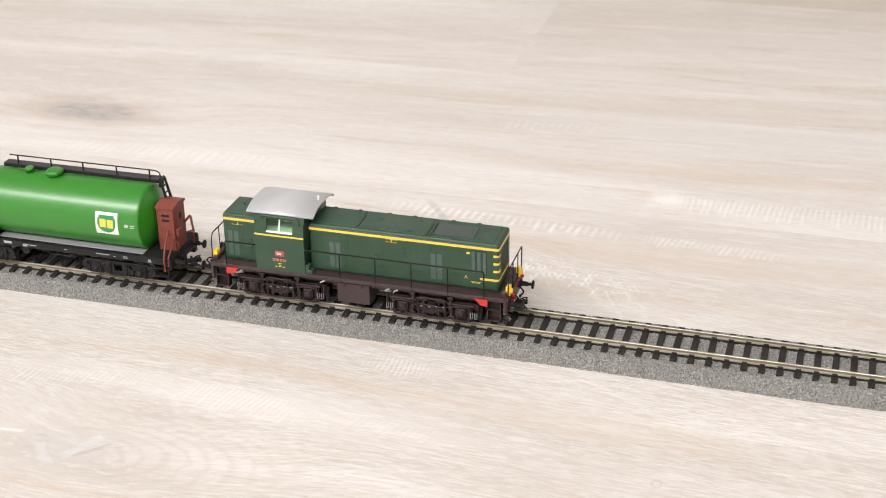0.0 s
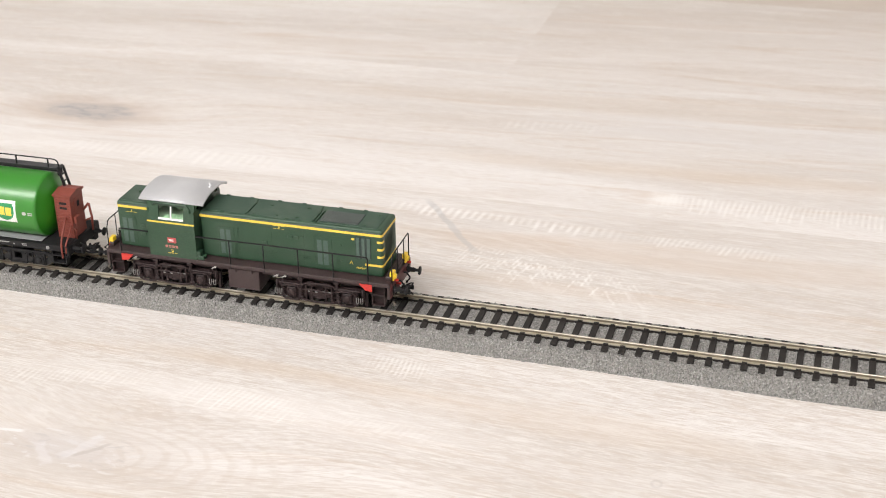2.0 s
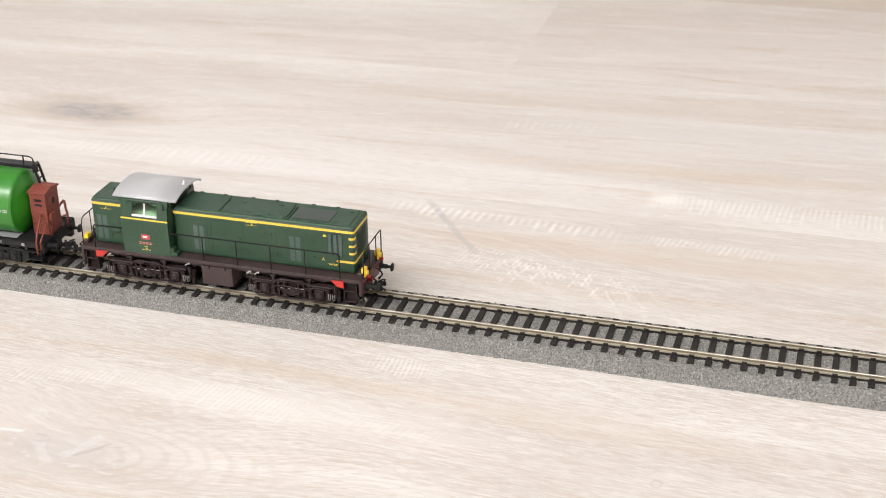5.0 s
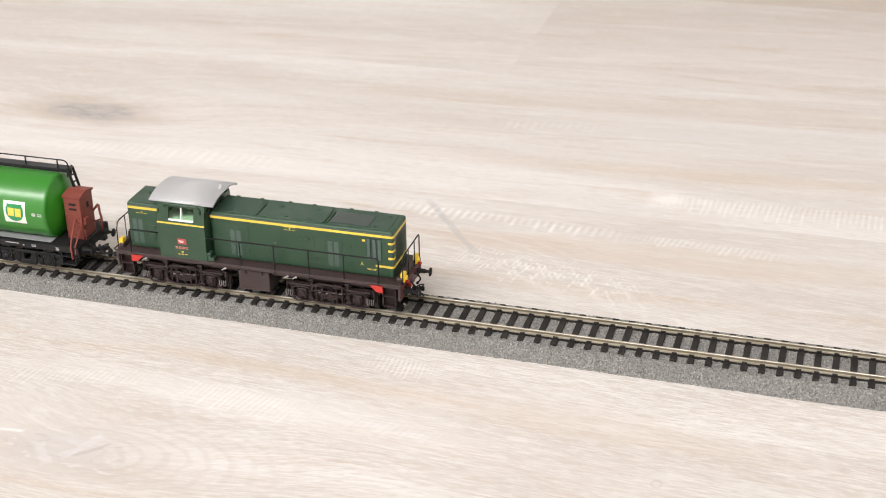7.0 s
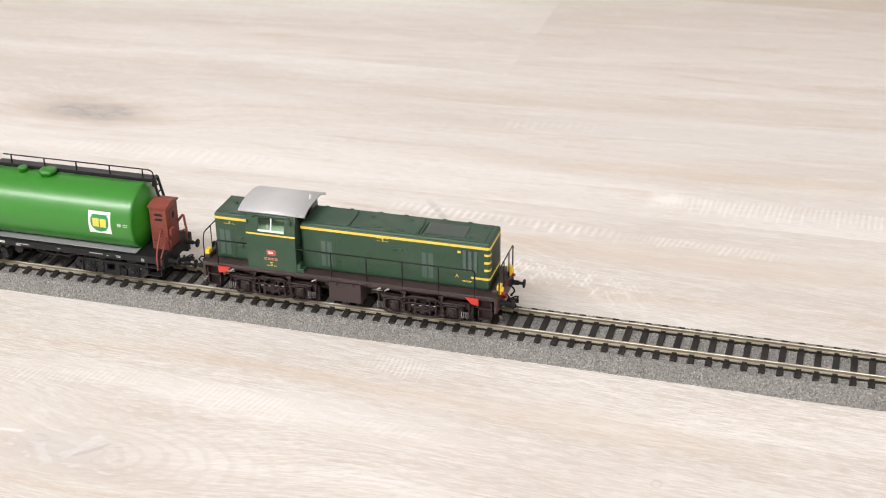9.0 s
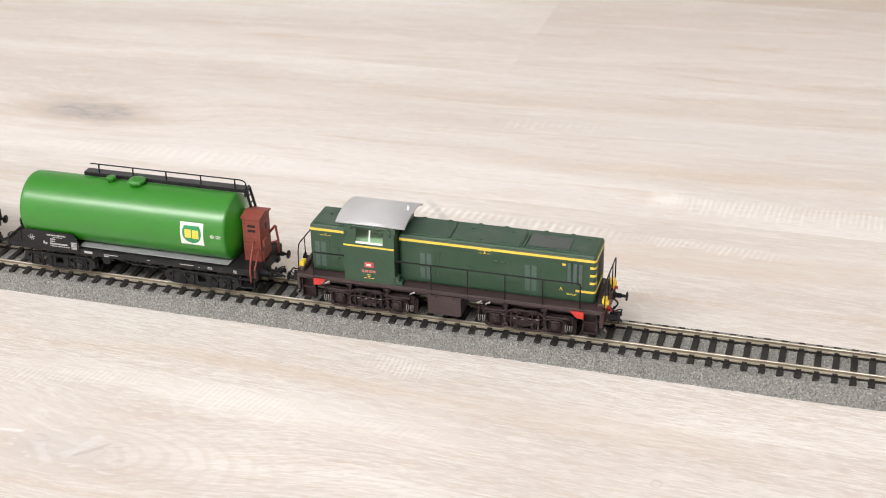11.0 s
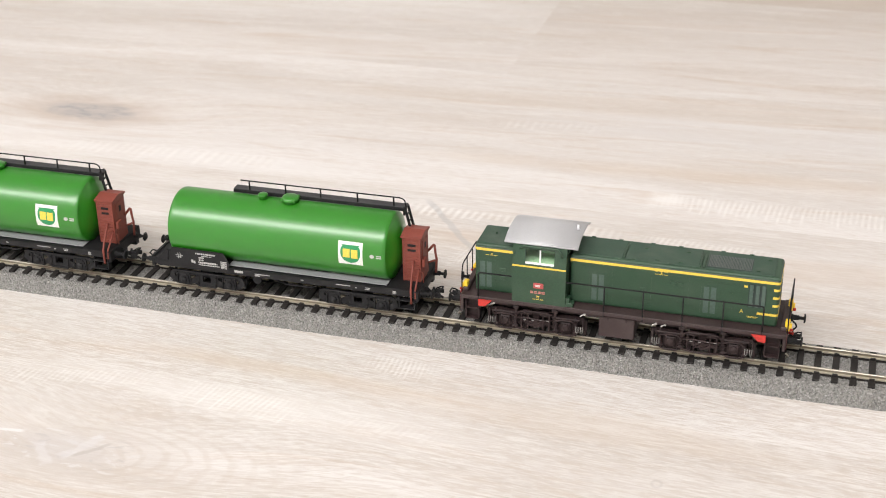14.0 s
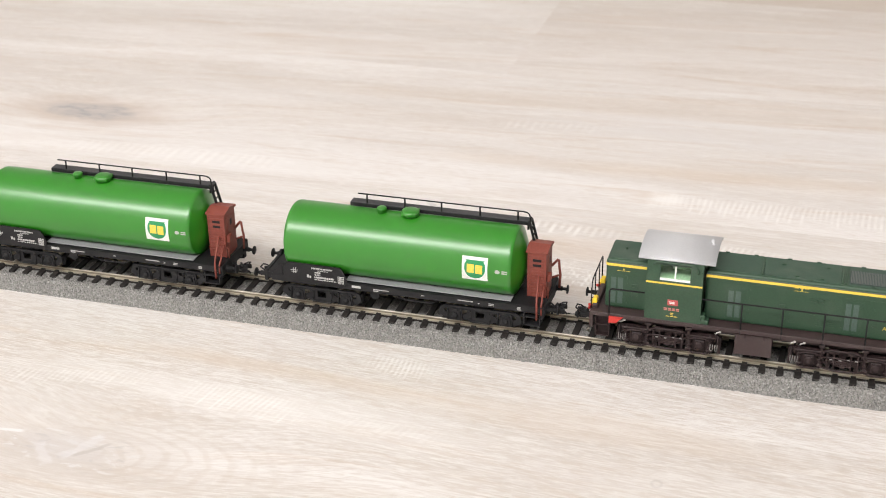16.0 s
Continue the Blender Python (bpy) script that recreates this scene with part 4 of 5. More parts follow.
def cab_walls(L):
    X0, X1, Z0, Z1 = -47.0, -23.4, 17.1, 44.5
    zb, zt = 35.9, 42.2
    wx0, wx1 = X0 + 5.7, X1 - 5.3
    b = BM()
    box(b, X0, X1, -15.2, 15.2, Z0, 35.0)
    cab = part("cab", b, M_GREEN, L, "dark green driver's cab")
    for s in (-1, 1):
        for xa, xb, za, zc in ((X0, X1, 35.0, zb), (X0, X1, zt, Z1), (X0, wx0, zb, zt), (wx1, X1, zb, zt)):
            b = BM()
            side_plate(b, s, xa, xb, za, zc)
            part("wall_plate", b, M_GREEN, cab)
    for x in (X0, X1 - 0.8):
        for y0, y1, za, zc in ((-14.4, 14.4, 35.0, 40.7), (-12.2, 12.2, 44.2, 44.5), (-8.0, 8.0, 44.5, 45.9), (-13.0, -11.7, 40.7, 44.2), (-8.6, 8.6, 40.7, 44.2), (11.7, 13.0, 40.7, 44.2)):
            b = BM()
            box(b, x, x + 0.8, y0, y1, za, zc)
            part("end_plate", b, M_GREEN, cab)
    for x in (X0 + 0.3, X1 - 0.55):
        for y0, y1 in ((-11.7, -8.6), (8.6, 11.7)):
            b = BM()
            box(b, x, x + 0.2, y0, y1, 40.7, 44.2)
            part("end_window", b, M_GLASS, cab).visible_shadow = False
    b = BM()
    box(b, X0 + 0.9, X1 - 0.9, -14.2, 14.2, 35.0, 35.4)
    box(b, X0 + 0.9, X0 + 1.3, -13.6, 13.6, 35.4, 40.6)
    box(b, X1 - 1.3, X1 - 0.9, -13.6, 13.6, 35.4, 40.6)
    box(b, X0 + 9, X1 - 3, -3.0, 9.0, 35.4, 40.0, 0.5, 2)
    part("cab_interior", b, M_CREAM, cab, "pale green cab interior")
    for s in (-1, 1):
        xm = (wx0 + wx1) / 2
        b = BM()
        for (xa, xb, za, zc) in ((wx0, wx1, zb, zb + 0.75), (xm - 0.3, xm + 0.3, zb + 0.75, zt)):
            side_plate(b, s, xa, xb, za, zc, 0.15, 0.6)
        fr = part("window_frame", b, M_WHITE, L, "bright white window frame")
        b = BM()
        side_plate(b, s, wx0, wx1, zb, zt, -0.3, 0.15)
        part("pane", b, M_GLASS, fr).visible_shadow = False
        b = BM()
        pts = [(wx0 - 2.6, zt + 0.2), (wx0 - 1.2, zt + 1.3), (wx1 + 1.2, zt + 1.3), (wx1 + 2.8, zt - 0.2), (wx1 + 3.3, zt - 2.0)]
        rod(b, [(x, s * (lean(z) + 0.45), z) for x, z in pts], 0.6, 6)
        part("rain_strip", b, M_GREEN, cab, "dark green rain strip over the window")
        b = BM()
        side_plate(b, s, X0 - 0.05, X1 + 0.05, 34.2, 34.98, 0.1, 0.3)
        part("stripe", b, M_YELLOW, cab, "thin yellow line")
    yp = -15.2
    b = BM()
    box(b, -37.5, -33.1, yp - 0.12, yp, 24.4, 27.1, 0.05, 1)
    plate = part("maker_plate", b, M_PLATE, L, "small red enamel plate")
    bars("plate_print", plate, M_WHITE, -36.9, -33.7, yp - 0.12, 26.2, ((1.0, 0.25), (0.8, 0.5)), gap=0.2)
    bars("number_print", cab, M_PINK, -38.9, -32.1, yp - 0.02, 23.1, ((1.0, 0.5), (1.0, 0.5)), gap=0.2, label="pale red number bars")
    bars("small_print", cab, M_YELLOW, -38.1, -32.5, yp - 0.02, 20.9, ((0.35, 0.3), (0.25, 0.3), (0.9, 0.3)), gap=0.5)
    b = BM()
    box(b, X1, X1 + 3.4, -15.0, -11.4, 17.1, 19.0, 0.2, 1)
    box(b, X1, X1 + 1.8, -15.0, -11.4, 18.9, 21.2, 0.2, 1)
    part("cab_step", b, M_GREEN, L, "green step beside the cab")
    # curved roof sheet
    b = BM()
    n, half, top_z, eave_z, th = 28, 13.0, 47.3, 44.9, 0.7
    top, low = [], []
    for k in range(n + 1):
        y = -half + 2 * half * k / n
        z = top_z - (top_z - eave_z) * (abs(y) / half) ** 2.6
        top.append((y, z))
        low.append((y, z - th))
    x0, x1 = -50.9, -18.8
    ring0 = [b.verts.new((x0, y, z)) for y, z in top + low[::-1]]
    ring1 = [b.verts.new((x1, y, z)) for y, z in top + low[::-1]]
    m = len(ring0)
    for k in range(m):
        f = b.faces.new((ring0[k], ring1[k], ring1[(k + 1) % m], ring0[(k + 1) % m]))
        f.smooth = k not in (n, m - 1)
    for ring in (ring0, ring1):
        for k in range(n):
            b.faces.new((ring[k], ring[k + 1], ring[m - 2 - k], ring[m - 1 - k]))
    roof = part("cab_roof", b, M_SILVER, L, "curved silver-grey sheet roof")
    for s in (-1, 1):
        b = BM()
        rod(b, [(x0, s * (half + 0.05), eave_z - 0.4), (x1, s * (half + 0.05), eave_z - 0.4)], 0.55, 10)
        part("eave_lip", b, M_SILVER, roof, "rolled silver eave")
    b = BM()
    lathe(b, [(46.4, 0.9), (47.2, 0.9), (47.3, 0.7), (48.3, 0.75), (48.6, 0.3)], "z", 14, (-22.0, 2.6, 0))
    lathe(b, [(46.4, 0.7), (47.6, 0.75), (47.9, 0.3)], "z", 12, (-21.4, 0.6, 0))
    part("roof_horn", b, M_SILVER, roof, "small silver roof fitting")


# ---- the tank wagons ----
def wagon_bogie(parent, x):
    b = BM()
    top = [(-19.0, 6.4), (-18.2, 8.4), (-16.4, 9.5), (16.4, 9.5), (18.2, 8.4), (19.0, 6.4)]
    low = [(-19.0, 5.2), (-17.2, 3.6), (-14.6, 2.4), (-8.6, 2.4), (-6.6, 3.4), (-4.0, 2.2), (4.0, 2.2), (6.6, 3.4), (8.6, 2.4), (14.6, 2.4), (17.2, 3.6), (19.0, 5.2)]
    holes = [(-2.0, 2.0, 4.6, 4.6, 8.0), (-9.0, -5.8, 5.0, 6.6, 7.9), (5.8, 9.0, 6.6, 5.0, 7.9), (-16.4, -14.6, 6.4, 5.8, 7.8), (14.6, 16.4, 5.8, 6.4, 7.8)]
    for s in (-1, 1):
        lo, hi = min(s * 12.2, s * 13.2), max(s * 12.2, s * 13.2)
        pierced_plate(b, top, low, holes, lo, hi)
        o0, o1 = min(s * 13.1, s * 13.65), max(s * 13.1, s * 13.65)
        box(b, -16.0, 16.0, o0, o1, 8.9, 9.6, 0.12, 1)
        box(b, -4.6, 4.6, o0, o1, 2.2, 3.0, 0.12, 1)
        for q in (-4.4, 4.4):
            prism(b, [(q - 0.5, 3.0), (q + 0.5, 3.0), (q + 0.8, 8.9), (q - 0.8, 8.9)], o0, o1)
            lathe(b, [(s * 13.5, 0.5), (s * 14.1, 0.4)], "y", 8, (q, 0, 7.6))
            lathe(b, [(s * 13.5, 0.5), (s * 14.1, 0.4)], "y", 8, (q, 0, 4.0))
        for ax in (-11.5, 11.5):
            prism(b, [(ax - 2.9, 2.6), (ax + 2.9, 2.6), (ax + 2.1, 7.2), (ax - 2.1, 7.2)], o0, o1)
            lathe(b, [(s * 13.5, 1.55), (s * 14.3, 1.4), (s * 14.45, 0.3)], "y", 16, (ax, 0, 5.0))
            box(b, ax - 1.3, ax + 1.3, o0 - 0.2, o1 + 0.2, 7.2, 8.2, 0.15, 1)
            for q in (-3.4, 3.4):
                rod(b, [(ax + q, s * 13.6, 2.8), (ax + q * 0.9, s * 13.7, 8.8)], 0.38, 6)
        for q in (-18.6, 18.6):
            rod(b, [(q, s * 9.6, 8.2), (q * 1.0, s * 10.0, 5.0), (q * 0.95, s * 10.0, 2.6)], 0.6, 6)
            box(b, q * 0.97 - 0.5, q * 0.97 + 0.5, min(s * 9.0, s * 11.0), max(s * 9.0, s * 11.0), 2.6, 6.4, 0.2, 1)
    box(b, -4, 4, -9.5, 9.5, 5, 10.6)
    box(b, -3, 3, -12.3, 12.3, 8.6, 10.6)
    box(b, -18.6, -17.6, -12.3, 12.3, 5.6, 7.6)
    box(b, 17.6, 18.6, -12.3, 12.3, 5.6, 7.6)
    bogie = part("bogie", b, M_BLACK, parent, "black pressed-steel bogie frame", at=(x, 0, 0))
    return bogie, [wheelset(bogie, ax, 5.5, 5.5, M_STEEL) for ax in (-11.5, 11.5)]


def tank_patch(name, parent, x0, x1, a0, a1, r, material, label="", inside=None):
    """A printed patch that follows the shell: angles in degrees above the horizontal, on the near side."""
    b = BM()
    nx, na = 16, 16
    grid = [[None] * (na + 1) for _ in range(nx + 1)]
    for i in range(nx + 1):
        for j in range(na + 1):
            u, v = i / nx, j / na
            if inside:
                lo, hi = inside(v)
                u = lo + (hi - lo) * u
            a = radians(a0 + (a1 - a0) * v)
            grid[i][j] = b.verts.new((x0 + (x1 - x0) * u, -r * math.cos(a), 29.3 + r * math.sin(a)))
    for i in range(nx):
        for j in range(na):
            f = b.faces.new((grid[i][j], grid[i + 1][j], grid[i + 1][j + 1], grid[i][j + 1]))
            f.smooth = True
    return part(name, b, material, parent, label)


def brake_cab(G):
    x0, x1, w, z0, z1 = 56.2, 64.6, 5.8, 14.6, 36.6
    b = BM()
    box(b, x0, x1, -w, w, z0, z1, 0.12, 1)
    cab = part("brakeman_cab", b, M_BRICK, G, "rust-red wooden brakeman's cab")
    for k in range(15):
        z = z0 + 0.6 + k * 1.42
        b = BM()
        box(b, x0 + 0.25, x1 - 0.25, -w - 0.24, -w + 0.1, z, z + 1.12, 0.1, 1)
        box(b, x0 + 0.25, x1 - 0.25, w - 0.1, w + 0.14, z, z + 1.2)
        part("board", b, M_BRICK, cab)
    for z in (33.0, 30.6):
        b = BM()
        box(b, x0 + 2.4, x1 - 2.2, -w - 0.32, -w + 0.05, z - 0.55, z + 0.6, 0.05, 1)
        part("vent_slot", b, M_BLACK, cab, "dark window slot")
    for xx in (x0, x1 - 0.7):
        b = BM()
        box(b, xx, xx + 0.7, -w - 0.34, -w + 0.1, z0, z1, 0.05, 1)
        part("corner_post", b, M_BRICK, cab)
    b = BM()
    box(b, x1 - 0.05, x1 + 0.25, -3.2, 3.0, z0 + 0.4, 34.4, 0.08, 1)
    door = part("door", b, M_BRICK, G)
    b = BM()
    box(b, x1 + 0.1, x1 + 0.32, -0.6, 1.4, 29.6, 32.6, 0.05, 1)
    part("door_window", b, M_BLACK, door)
    b = BM()
    box(b, x1 + 0.2, x1 + 1.7, -5.2, -1.4, 22.6, 26.2, 0.25, 1)
    part("brake_box", b, M_BRICK, cab, "small red box on the end wall")
    b = BM()
    rod(b, [(x1 + 0.2, -2.4, 23.0), (x1 + 0.8, -2.4, 23.2), (x1 + 0.8, -2.4, 26.0), (x1 + 0.2, -2.4, 26.2)], 0.2, 6)
    part("door_handle", b, M_BRICK, door)
    b = BM()
    zr, o = 36.5, 0.65
    va = [(x0 - o, -w - o, zr), (x0 - o, w + o, zr), (x1 + o, w + o, zr), (x1 + o, -w - o, zr)]
    up = [(x0 - o, -w - o, zr + 0.8), (x0 - o, 0, zr + 2.2), (x0 - o, w + o, zr + 0.8), (x1 + o, w + o, zr + 0.8), (x1 + o, 0, zr + 2.2), (x1 + o, -w - o, zr + 0.8)]
    v = [b.verts.new(p) for p in va + up]
    for f in ((0, 1, 2, 3), (0, 4, 5, 6, 1), (1, 6, 7, 2), (2, 7, 8, 9, 3), (3, 9, 4, 0), (4, 9, 8, 5), (5, 8, 7, 6)):
        b.faces.new([v[i] for i in f])
    part("cab_roof", b, M_BRICK, cab, "low gabled red roof")
    # bent guard rail of the end platform and grab irons
    b = BM()
    x = x1 + 3.3
    rod(b, [(x1, 5.0, 25.6), (x - 0.4, 5.0, 29.2), (x, 5.0, 28.9), (x + 0.3, 5.0, 25.0), (x + 0.8, 5.0, 22.0), (x + 0.4, 5.0, 15.2)], 0.6, 6)
    rod(b, [(x1, 5.0, 19.8), (x, 5.0, 21.4)], 0.5, 6)
    rod(b, [(x1, -5.0, 20.0), (x1 + 0.9, -5.4, 19.5), (x1 + 0.9, -5.6, 14.6)], 0.35, 6)
    part("platform_rail", b, M_BRICK, cab, "rust-red platform guard rail")
    b = BM()
    rod(b, [(x0 + 5.2, -w - 0.4, 25.8), (x0 + 5.4, -w - 2.0, 24.4), (x0 + 6.2, -w - 8.2, 18.0), (x0 + 6.5, -w - 9.8, 15.4), (x0 + 6.6, -w - 9.9, 9.0)], 0.5, 7)
    rod(b, [(x0 + 7.6, -w - 0.2, 21.6), (x0 + 7.9, -w - 3.0, 19.8), (x0 + 8.4, -w - 9.0, 15.6), (x0 + 8.5, -w - 9.6, 11.6)], 0.42, 6)
    part("grab_iron", b, M_BRICK, cab, "rust-red grab iron beside the steps")
    return cab


def tank_wagon():
    G = tagged(new("tank_wagon"), "green tank wagon on black chassis with red brakeman's cab", "tank wagon", group="tank wagons of the train")
    # chassis
    b = BM()
    for s in (-1, 1):
        lo, hi = min(s * 15.0, s * 13.8), max(s * 15.0, s * 13.8)
        box(b, -61.6, 65.6, lo, hi, 11.8, 15.0, 0.12, 1)
        box(b, -61.6, 65.4, min(s * 15.3, s * 14.2), max(s * 15.3, s * 14.2), 14.65, 15.05)
    box(b, -61.8, 65.0, -13.9, 13.9, 13.2, 14.5)
    box(b, -64.8, -61.8, -12.4, 12.4, 11.4, 14.5)
    box(b, -20, 20, -3, 3, 8.0, 13.3)
    for s in (-1, 1):
        lo, hi = min(s * 64.4, s * 65.9), max(s * 64.4, s * 65.9)
        wide = 12.6 if s < 0 else 14.9
        box(b, lo, hi, -wide, wide, 9.8, 15.0, 0.15, 1)
    for x in (-46, -30, -15, 0, 15, 30, 44):
        box(b, x - 1.0, x + 1.0, -13.5, 13.5, 13.0, 14.9)
    part("underframe", b, M_BLACK, G, "black steel underframe")
    for s in (-1, 1):
        b = BM()
        box(b, -26.0, 50.6, min(s * 3.2, s * 13.0), max(s * 3.2, s * 13.0), 15.06, 15.5, 0.1, 1)
        part("catwalk", b, M_DECK, G, "light grey side catwalk")
        b = BM()
        box(b, 51.6, 65.2, min(s * 0.1, s * 14.9), max(s * 0.1, s * 14.9), 14.5, 15.2, 0.1, 1)
        part("platform", b, M_BLACK, G)
        # lettering board
        b = BM()
        y0, y1 = s * 15.4, s * 15.0
        prism(b, [(-55.5, 13.2), (-26.0, 13.2), (-25.2, 15.0), (-24.6, 16.6), (-26.2, 20.2), (-27.6, 22.2), (-53.0, 22.4), (-54.6, 21.0)], min(y0, y1), max(y0, y1))
        board = part("lettering_board", b, M_BLACK, G, "black board with white lettering")
        b = BM()
        yf = s * 15.42
        lo, hi = min(yf, yf + s * 0.05), max(yf, yf + s * 0.05)
        marks = [(-51.6, -48.0, 18.5, 18.75), (-51.2, -48.4, 17.7, 17.9), (-50.4, -50.15, 17.0, 19.9), (-49.3, -49.05, 17.0, 19.9)]
        z = 20.9
        rnd = random.Random(8)
        for row, (xa, xb, tall) in enumerate(((-41.5, -31.5, 0.75), (-38.5, -33.5, 0.4), (-40.0, -37.0, 0.7), (-40.0, -37.4, 0.7), (-40.2, -30.8, 0.9), (-40.2, -29.8, 0.45))):
            x = xa
            while x < xb:
                w = rnd.uniform(0.45, 1.1)
                marks.append((x, min(x + w, xb), z - tall, z))
                x += w + 0.22
            z -= tall + 0.45
        for k in range(4):
            marks.append((-33.4 + 4.4, -25.9 - 0.6 * k * 0.2, 17.6 - k * 0.95, 17.95 - k * 0.95))
        for k in range(5):
            marks.append((-29.0 + k * 0.62, -28.7 + k * 0.62, 14.2, 17.6))
        marks += [(-43.8, -42.8, 15.6, 17.1), (-42.6, -41.8, 15.4, 16.6), (-22.6, -18.4, 13.0, 14.2), (-12.4, -5.0, 13.3, 13.7), (-12.4, -10.0, 12.5, 13.0), (10.0, 11.5, 13.3, 13.7), (27.0, 34.0, 13.5, 13.9), (36.2, 37.0, 13.0, 13.5), (41.0, 43.4, 13.6, 13.9), (41.0, 43.4, 12.9, 13.2), (54.0, 55.6, 13.6, 13.95), (54.0, 55.6, 13.05, 13.4), (54.0, 55.6, 12.5, 12.85)]
        for xa, xb, za, zb in marks:
            near = xb < -24.5
            l2, h2 = (lo, hi) if near else (min(s * 15.02, s * 15.07), max(s * 15.02, s * 15.07))
            if not near:
                zb, za = min(zb, 14.2), max(za, 12.2)
            box(b, min(xa, xb), max(xa, xb), l2, h2, za, zb)
        part("lettering", b, M_PRINT, board, "small white unreadable lettering")
    # tank shell
    R, zc = 15.8, 29.3
    b = BM()
    # shell with dished ends and rolled edges
    ends = []
    for xe, way, deep in ((-54.6, -1, 3.4), (51.2, 1, 4.0)):
        rim = [(xe - way * 2.0 * (1 - math.sin(math.pi / 2 * k / 5)), R - 1.3 * (1 - math.cos(math.pi / 2 * k / 5))) for k in range(6)]
        rim += [(xe + way * deep * (1 - (k / 8) ** 2), max(0.2, (R - 1.3) * k / 8)) for k in range(7, -1, -1)]
        ends.append(rim)
    lathe(b, ends[0][::-1] + ends[1], "x", 96, (0, 0, zc))
    tank = part("tank", b, M_TANK, G, "glossy bright green cylindrical tank")
    for x in (-40, -14, 14, 38):
        b = BM()
        prism(b, [(x - 2.2, 14.4), (x + 2.2, 14.4), (x + 1.6, 18.6), (x - 1.6, 18.6)], -8.0, 8.0)
        part("saddle", b, M_BLACK, G)
    b = BM()
    lathe(b, [(44.2, 2.0), (46.2, 2.0), (46.3, 2.2), (47.2, 2.2), (47.5, 1.9), (47.6, 0.3)], "z", 24, (-12.2, 0, 0))
    part("valve_dome", b, M_TANK, tank, "small green valve dome")
    b = BM()
    lathe(b, [(44.2, 3.6), (45.8, 3.7), (45.9, 4.1), (46.9, 4.1), (47.6, 3.6), (47.9, 2.4), (48.0, 0.3)], "z", 28, (1.2, 0, 0))
    for k in range(4):
        a = math.pi / 4 + k * math.pi / 2
        box(b, 1.2 + 4.1 * math.cos(a) - 0.5, 1.2 + 4.1 * math.cos(a) + 0.5, 4.1 * math.sin(a) - 0.5, 4.1 * math.sin(a) + 0.5, 46.0, 47.4, 0.1, 1)
    part("filler_dome", b, M_TANK, tank, "green manhole dome with clamps")
    b = BM()
    lathe(b, [(-59.4, 1.2), (-58.2, 1.4)], "x", 12, (0, -8.0, 23.0))
    part("rear_fitting", b, M_BLACK, tank)
    # company badge, drawn as plain shapes
    badge = tank_patch("badge_panel", G, 29.2, 40.7, -15.7, 24.4, 15.86, M_WHITE, "white square badge panel")

    def shield(v):
        if v > 0.86:
            dip = 0.07 * math.sin(math.pi * min(1.0, (v - 0.86) / 0.14))
            return (0.03 + dip, 0.97 - dip)
        half = 0.5 * math.sqrt(max(0.0, 1 - (1 - min(1, v / 0.62)) ** 2.2)) if v < 0.62 else 0.5 - 0.03 * (v - 0.62) / 0.28
        return (0.5 - half, 0.5 + half)

    tank_patch("badge_shield", badge, 30.3, 39.7, -12.6, 18.9, 15.92, M_SHIELD, "green shield shape", inside=shield)
    for xa, xb in ((31.5, 34.7), (35.3, 38.4)):
        tank_patch("badge_mark", badge, xa, xb, -2.6 if xa < 33 else -3.4, 12.2 if xa < 33 else 11.6, 15.98, M_YELLOW, "plain yellow mark")
    tank_patch("sign", tank, 44.0, 46.2, 0.5, 7.0, 15.88, M_PRINT, "small white round sign", inside=lambda v: (0.5 - 0.5 * math.sqrt(max(0, 1 - (2 * v - 1) ** 2)), 0.5 + 0.5 * math.sqrt(max(0, 1 - (2 * v - 1) ** 2))))
    for k in range(2):
        tank_patch("sign_print", tank, 47.0, 49.4, 1.0 + k * 3.2, 3.0 + k * 3.2, 15.88, M_PRINT)
    # walkway on top with its rail, and the ladder down
    b = BM()
    box(b, -28.4, 55.4, 3.6, 8.0, 46.1, 46.8, 0.12, 1)
    walkway = part("walkway", b, M_PLANK, G, "dark grey plank walkway on top of the tank")
    b = BM()
    box(b, -28.4, 55.4, 3.3, 3.7, 44.9, 46.6, 0.1, 1)
    part("side_beam", b, M_BLACK, walkway)
    for x in range(-24, 56, 13):
        p = BM()
        prism(p, [(x - 0.4, 42.5), (x + 0.4, 42.5), (x + 0.4, 46.2), (x - 0.4, 46.2)], 4.0, 7.6)
        part("bracket", p, M_BLACK, walkway)
    b = BM()
    rod(b, [(-24.6, 3.9, 51.1), (52.0, 3.9, 51.1), (53.6, 3.9, 50.8), (54.6, 3.9, 50.0), (55.2, 3.9, 46.6)], 0.33, 7)
    rail = part("walkway_rail", b, M_BLACK, G, "thin black handrail")
    for x in (-20.4, -2.6, 14.5, 32.2, 49.4):
        p = BM()
        rod(p, [(x, 3.9, 46.2), (x, 3.9, 51.1)], 0.42, 6)
        part("post", p, M_BLACK, rail)
    b = BM()
    for y in (3.6, 7.8):
        rod(b, [(54.0, y, 46.8), (54.8, y, 46.2), (57.8, y, 34.0), (59.8, y, 15.0)], 0.68, 6)
    lad = part("ladder", b, M_BLACK, G, "black ladder to the walkway")
    for k in range(9):
        z = 17.5 + k * 3.2
        p = BM()
        x = 59.8 - (z - 15) * 0.105 if z < 34 else 57.8 - (z - 34) * 0.25
        rod(p, [(x, 3.6, z), (x, 7.8, z)], 0.4, 6)
        part("rung", p, M_BLACK, lad)
    brake_cab(G)
    # rear platform plate and end wedges
    b = BM()
    prism(b, [(-61.6, 14.9), (-56.0, 14.9), (-55.6, 20.6), (-56.6, 20.9)], -15.0, -14.4)
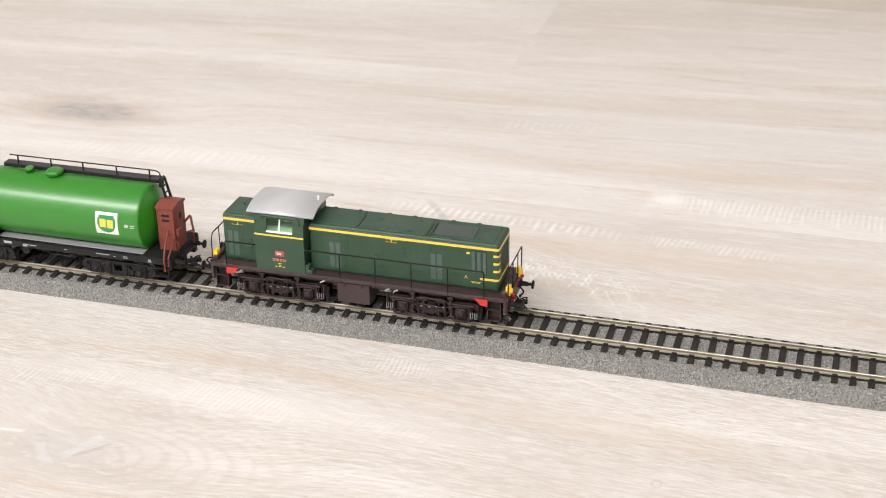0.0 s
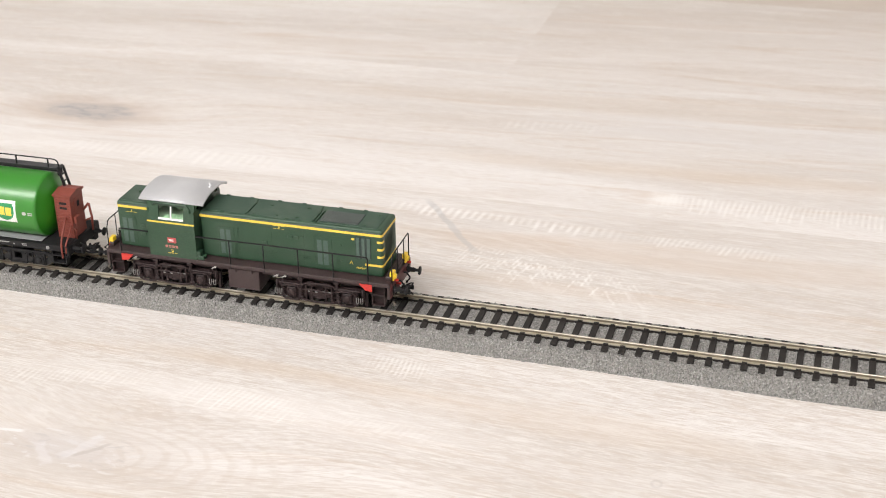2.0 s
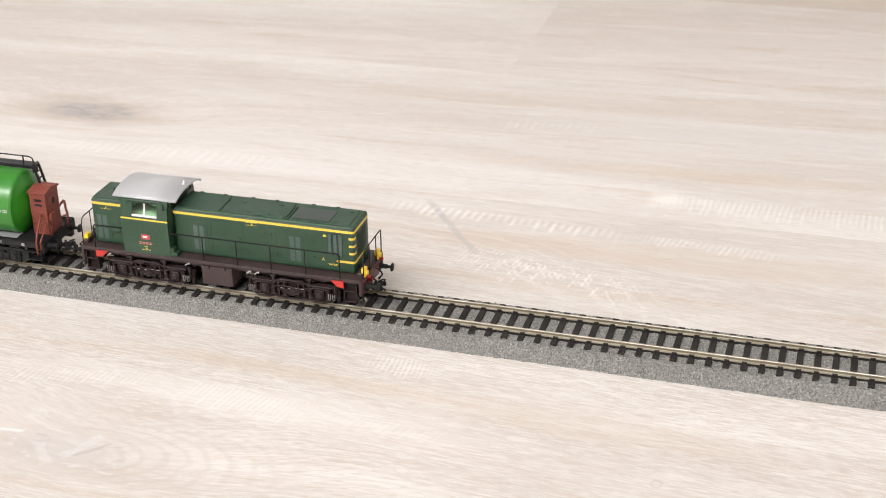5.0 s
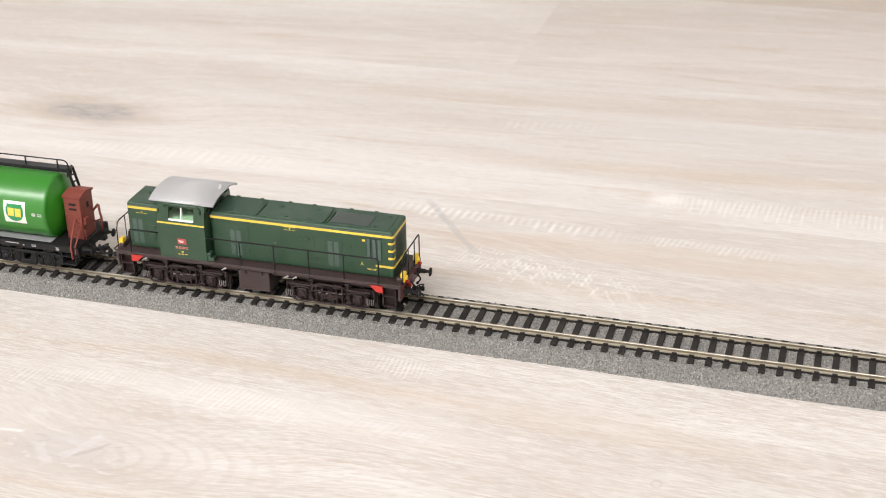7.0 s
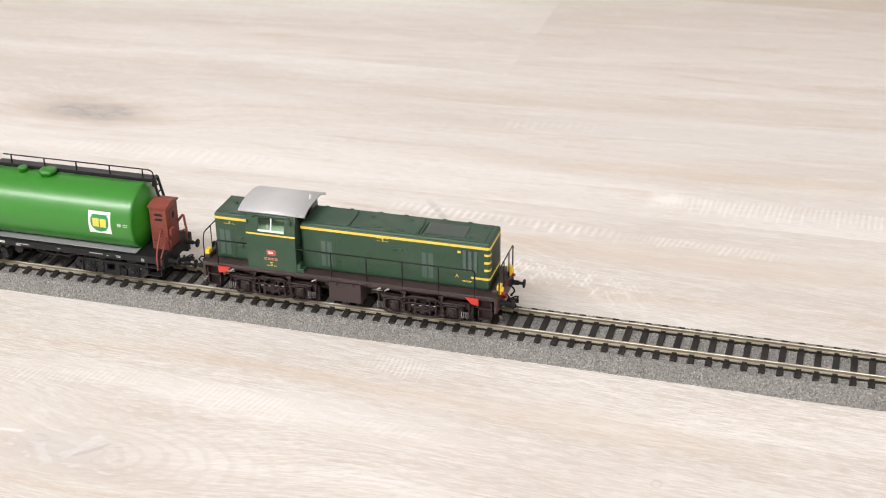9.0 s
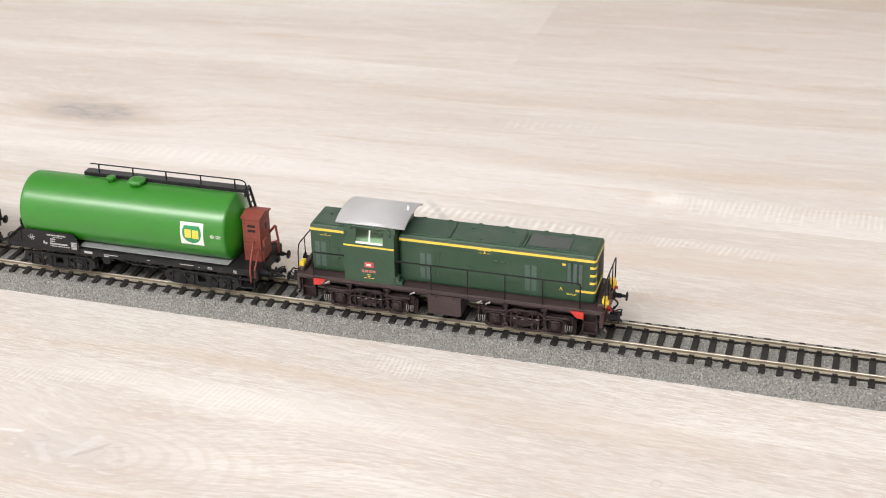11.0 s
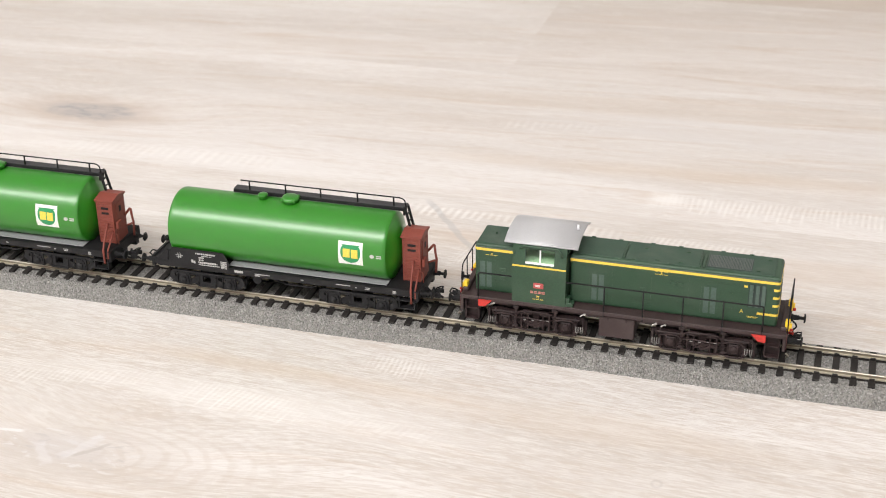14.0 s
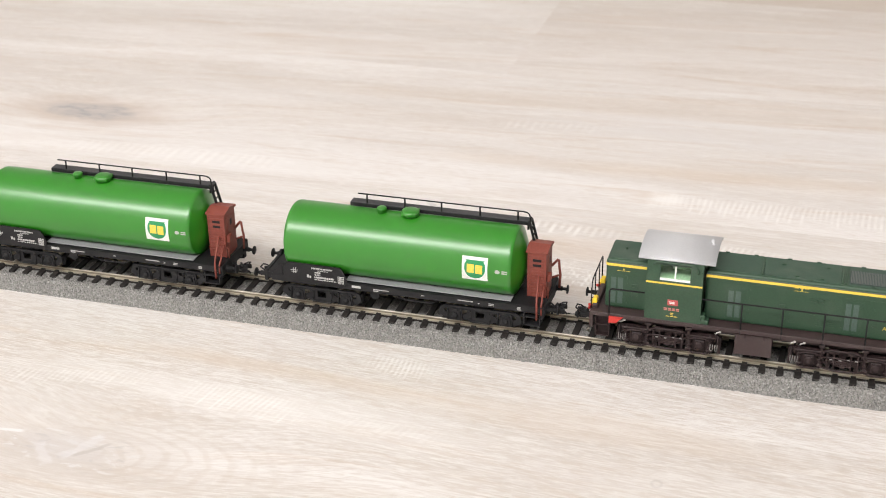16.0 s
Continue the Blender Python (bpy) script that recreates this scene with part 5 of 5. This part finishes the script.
    prism(b, [(-61.6, 14.9), (-56.0, 14.9), (-55.6, 20.6), (-56.6, 20.9)], 14.4, 15.0)
    box(b, -61.6, -52.0, -14.4, 14.4, 14.5, 15.1)
    part("rear_gusset", b, M_BLACK, G, "black sloping rear gussets")
    # steps under the front platform
    for s in (-1, 1):
        b = BM()
        lo, hi = min(s * 12.4, s * 15.4), max(s * 12.4, s * 15.4)
        box(b, 56.6, 64.4, lo, hi, 5.6, 6.2)
        for x in (56.8, 63.9):
            box(b, x, x + 0.5, lo, hi, 5.6, 12.0)
        box(b, 55.2, 65.4, lo, hi, 9.6, 10.1)
        part("step", b, M_BLACK, G, "black footstep below the platform")
        b = BM()
        rod(b, [(-8, s * 12, 11.6), (2, s * 12.4, 8.8), (14, s * 12.4, 8.8), (19, s * 12, 11.6)], 0.4, 6)
        rod(b, [(-18, s * 11, 10.6), (18, s * 11, 10.2)], 0.4, 6)
        lathe(b, [(s * 12.6, 2.2), (s * 13.1, 2.2)], "y", 16, (-12.5, 0, 9.6))
        part("brake_rigging", b, M_BLACK, G)
    for w in (-1, 1):
        for y in (-10.1, 10.1):
            buffer(G, w * 65.3, y, 12.1, w)
        coupler(G, w * 62.5, 7.4, w)
        hose(G, w * 65.8, -4.0, 11.4, w, M_BLACK)
    wheels = []
    for x in (-38.0, 36.6):
        wheels += wagon_bogie(G, x)[1]
    return G, wheels


loco, loco_wheels = locomotive()
wagon, wagon_wheels = tank_wagon()
second = copy_thing(wagon, pose(0, 0, 0))
second_wheels = [o for o in second.children_recursive if o.name.startswith("wheelset")]
planks()

# ---- movement along the track: seconds, millimetres ----
RUN = ((0.0, -79.2), (0.5, -93.45), (1.0, -107.85), (1.5, -121.25), (2.0, -132.35), (2.5, -140.35), (3.0, -145.3), (3.5, -146.9), (3.8, -147.0),
       (4.3, -147.0), (4.6, -146.75), (5.0, -145.75), (5.4, -143.9), (5.8, -141.0), (6.0, -139.1), (6.5, -134.25), (7.0, -127.35), (7.5, -118.05), (8.0, -107.1),
       (8.5, -95.15), (9.0, -83.25), (9.5, -71.6), (10.0, -59.95), (10.5, -48.2), (11.0, -36.45), (11.5, -24.65), (12.0, -12.6), (12.5, 0.0), (13.0, 12.6),
       (13.5, 26.3), (14.0, 40.3), (14.5, 54.5), (15.0, 68.8), (15.5, 82.9), (16.0, 97.3))
# the coupling gives: the locomotive, and the wagons behind it, against the common way
STRETCH = ((0.0, 0.0), (0.5, -0.05), (2.0, -0.35), (6.5, -0.35), (8.0, -0.05), (12.5, 0.0), (13.5, 0.1), (14.5, 0.6), (15.0, 0.85), (16.0, 1.2))
SLACK = ((0.0, -1.0), (1.0, -1.2), (2.0, -1.5), (3.5, -1.5), (6.0, -1.5), (7.0, -1.4), (8.0, -1.0), (9.0, -0.6), (11.5, -0.3), (12.5, 0.0), (15.0, 0.0), (16.0, 0.25))


def run_at(t):
    """The way made along the track at t, smooth between the rows."""
    n = len(RUN)
    i = max(k for k in range(n) if RUN[k][0] <= t + 1e-9)
    if i == n - 1:
        return RUN[-1][1]

    def slope(k):
        a, b = RUN[max(k - 1, 0)], RUN[min(k + 1, n - 1)]
        return (b[1] - a[1]) / (b[0] - a[0])
    (t0, s0), (t1, s1) = RUN[i], RUN[i + 1]
    h = t1 - t0
    u = (t - t0) / h
    return (2 * u**3 - 3 * u**2 + 1) * s0 + (u**3 - 2 * u**2 + u) * h * slope(i) + (-2 * u**3 + 3 * u**2) * s1 + (u**3 - u**2) * h * slope(i + 1)


def motions():
    ticks = [k / 5 for k in range(81)]
    walk(loco, [(t, pose((-44.0 + run_at(t) + float(np.interp(t, *zip(*STRETCH)))) * MM, 0, RAIL_TOP * MM)) for t in ticks])
    for thing, x in ((wagon, -199.5), (second, -351.4)):
        walk(thing, [(t, pose((x + run_at(t) + float(np.interp(t, *zip(*SLACK)))) * MM, 0, RAIL_TOP * MM)) for t in ticks])
    for wheels, r in ((loco_wheels, 5.7), (wagon_wheels, 5.5), (second_wheels, 5.5)):
        for w in wheels:
            p = w.location.copy()
            walk(w, [(t, pose(p.x, p.y, p.z, 0, math.degrees(run_at(t) / r), 0)) for t in ticks])


motions()
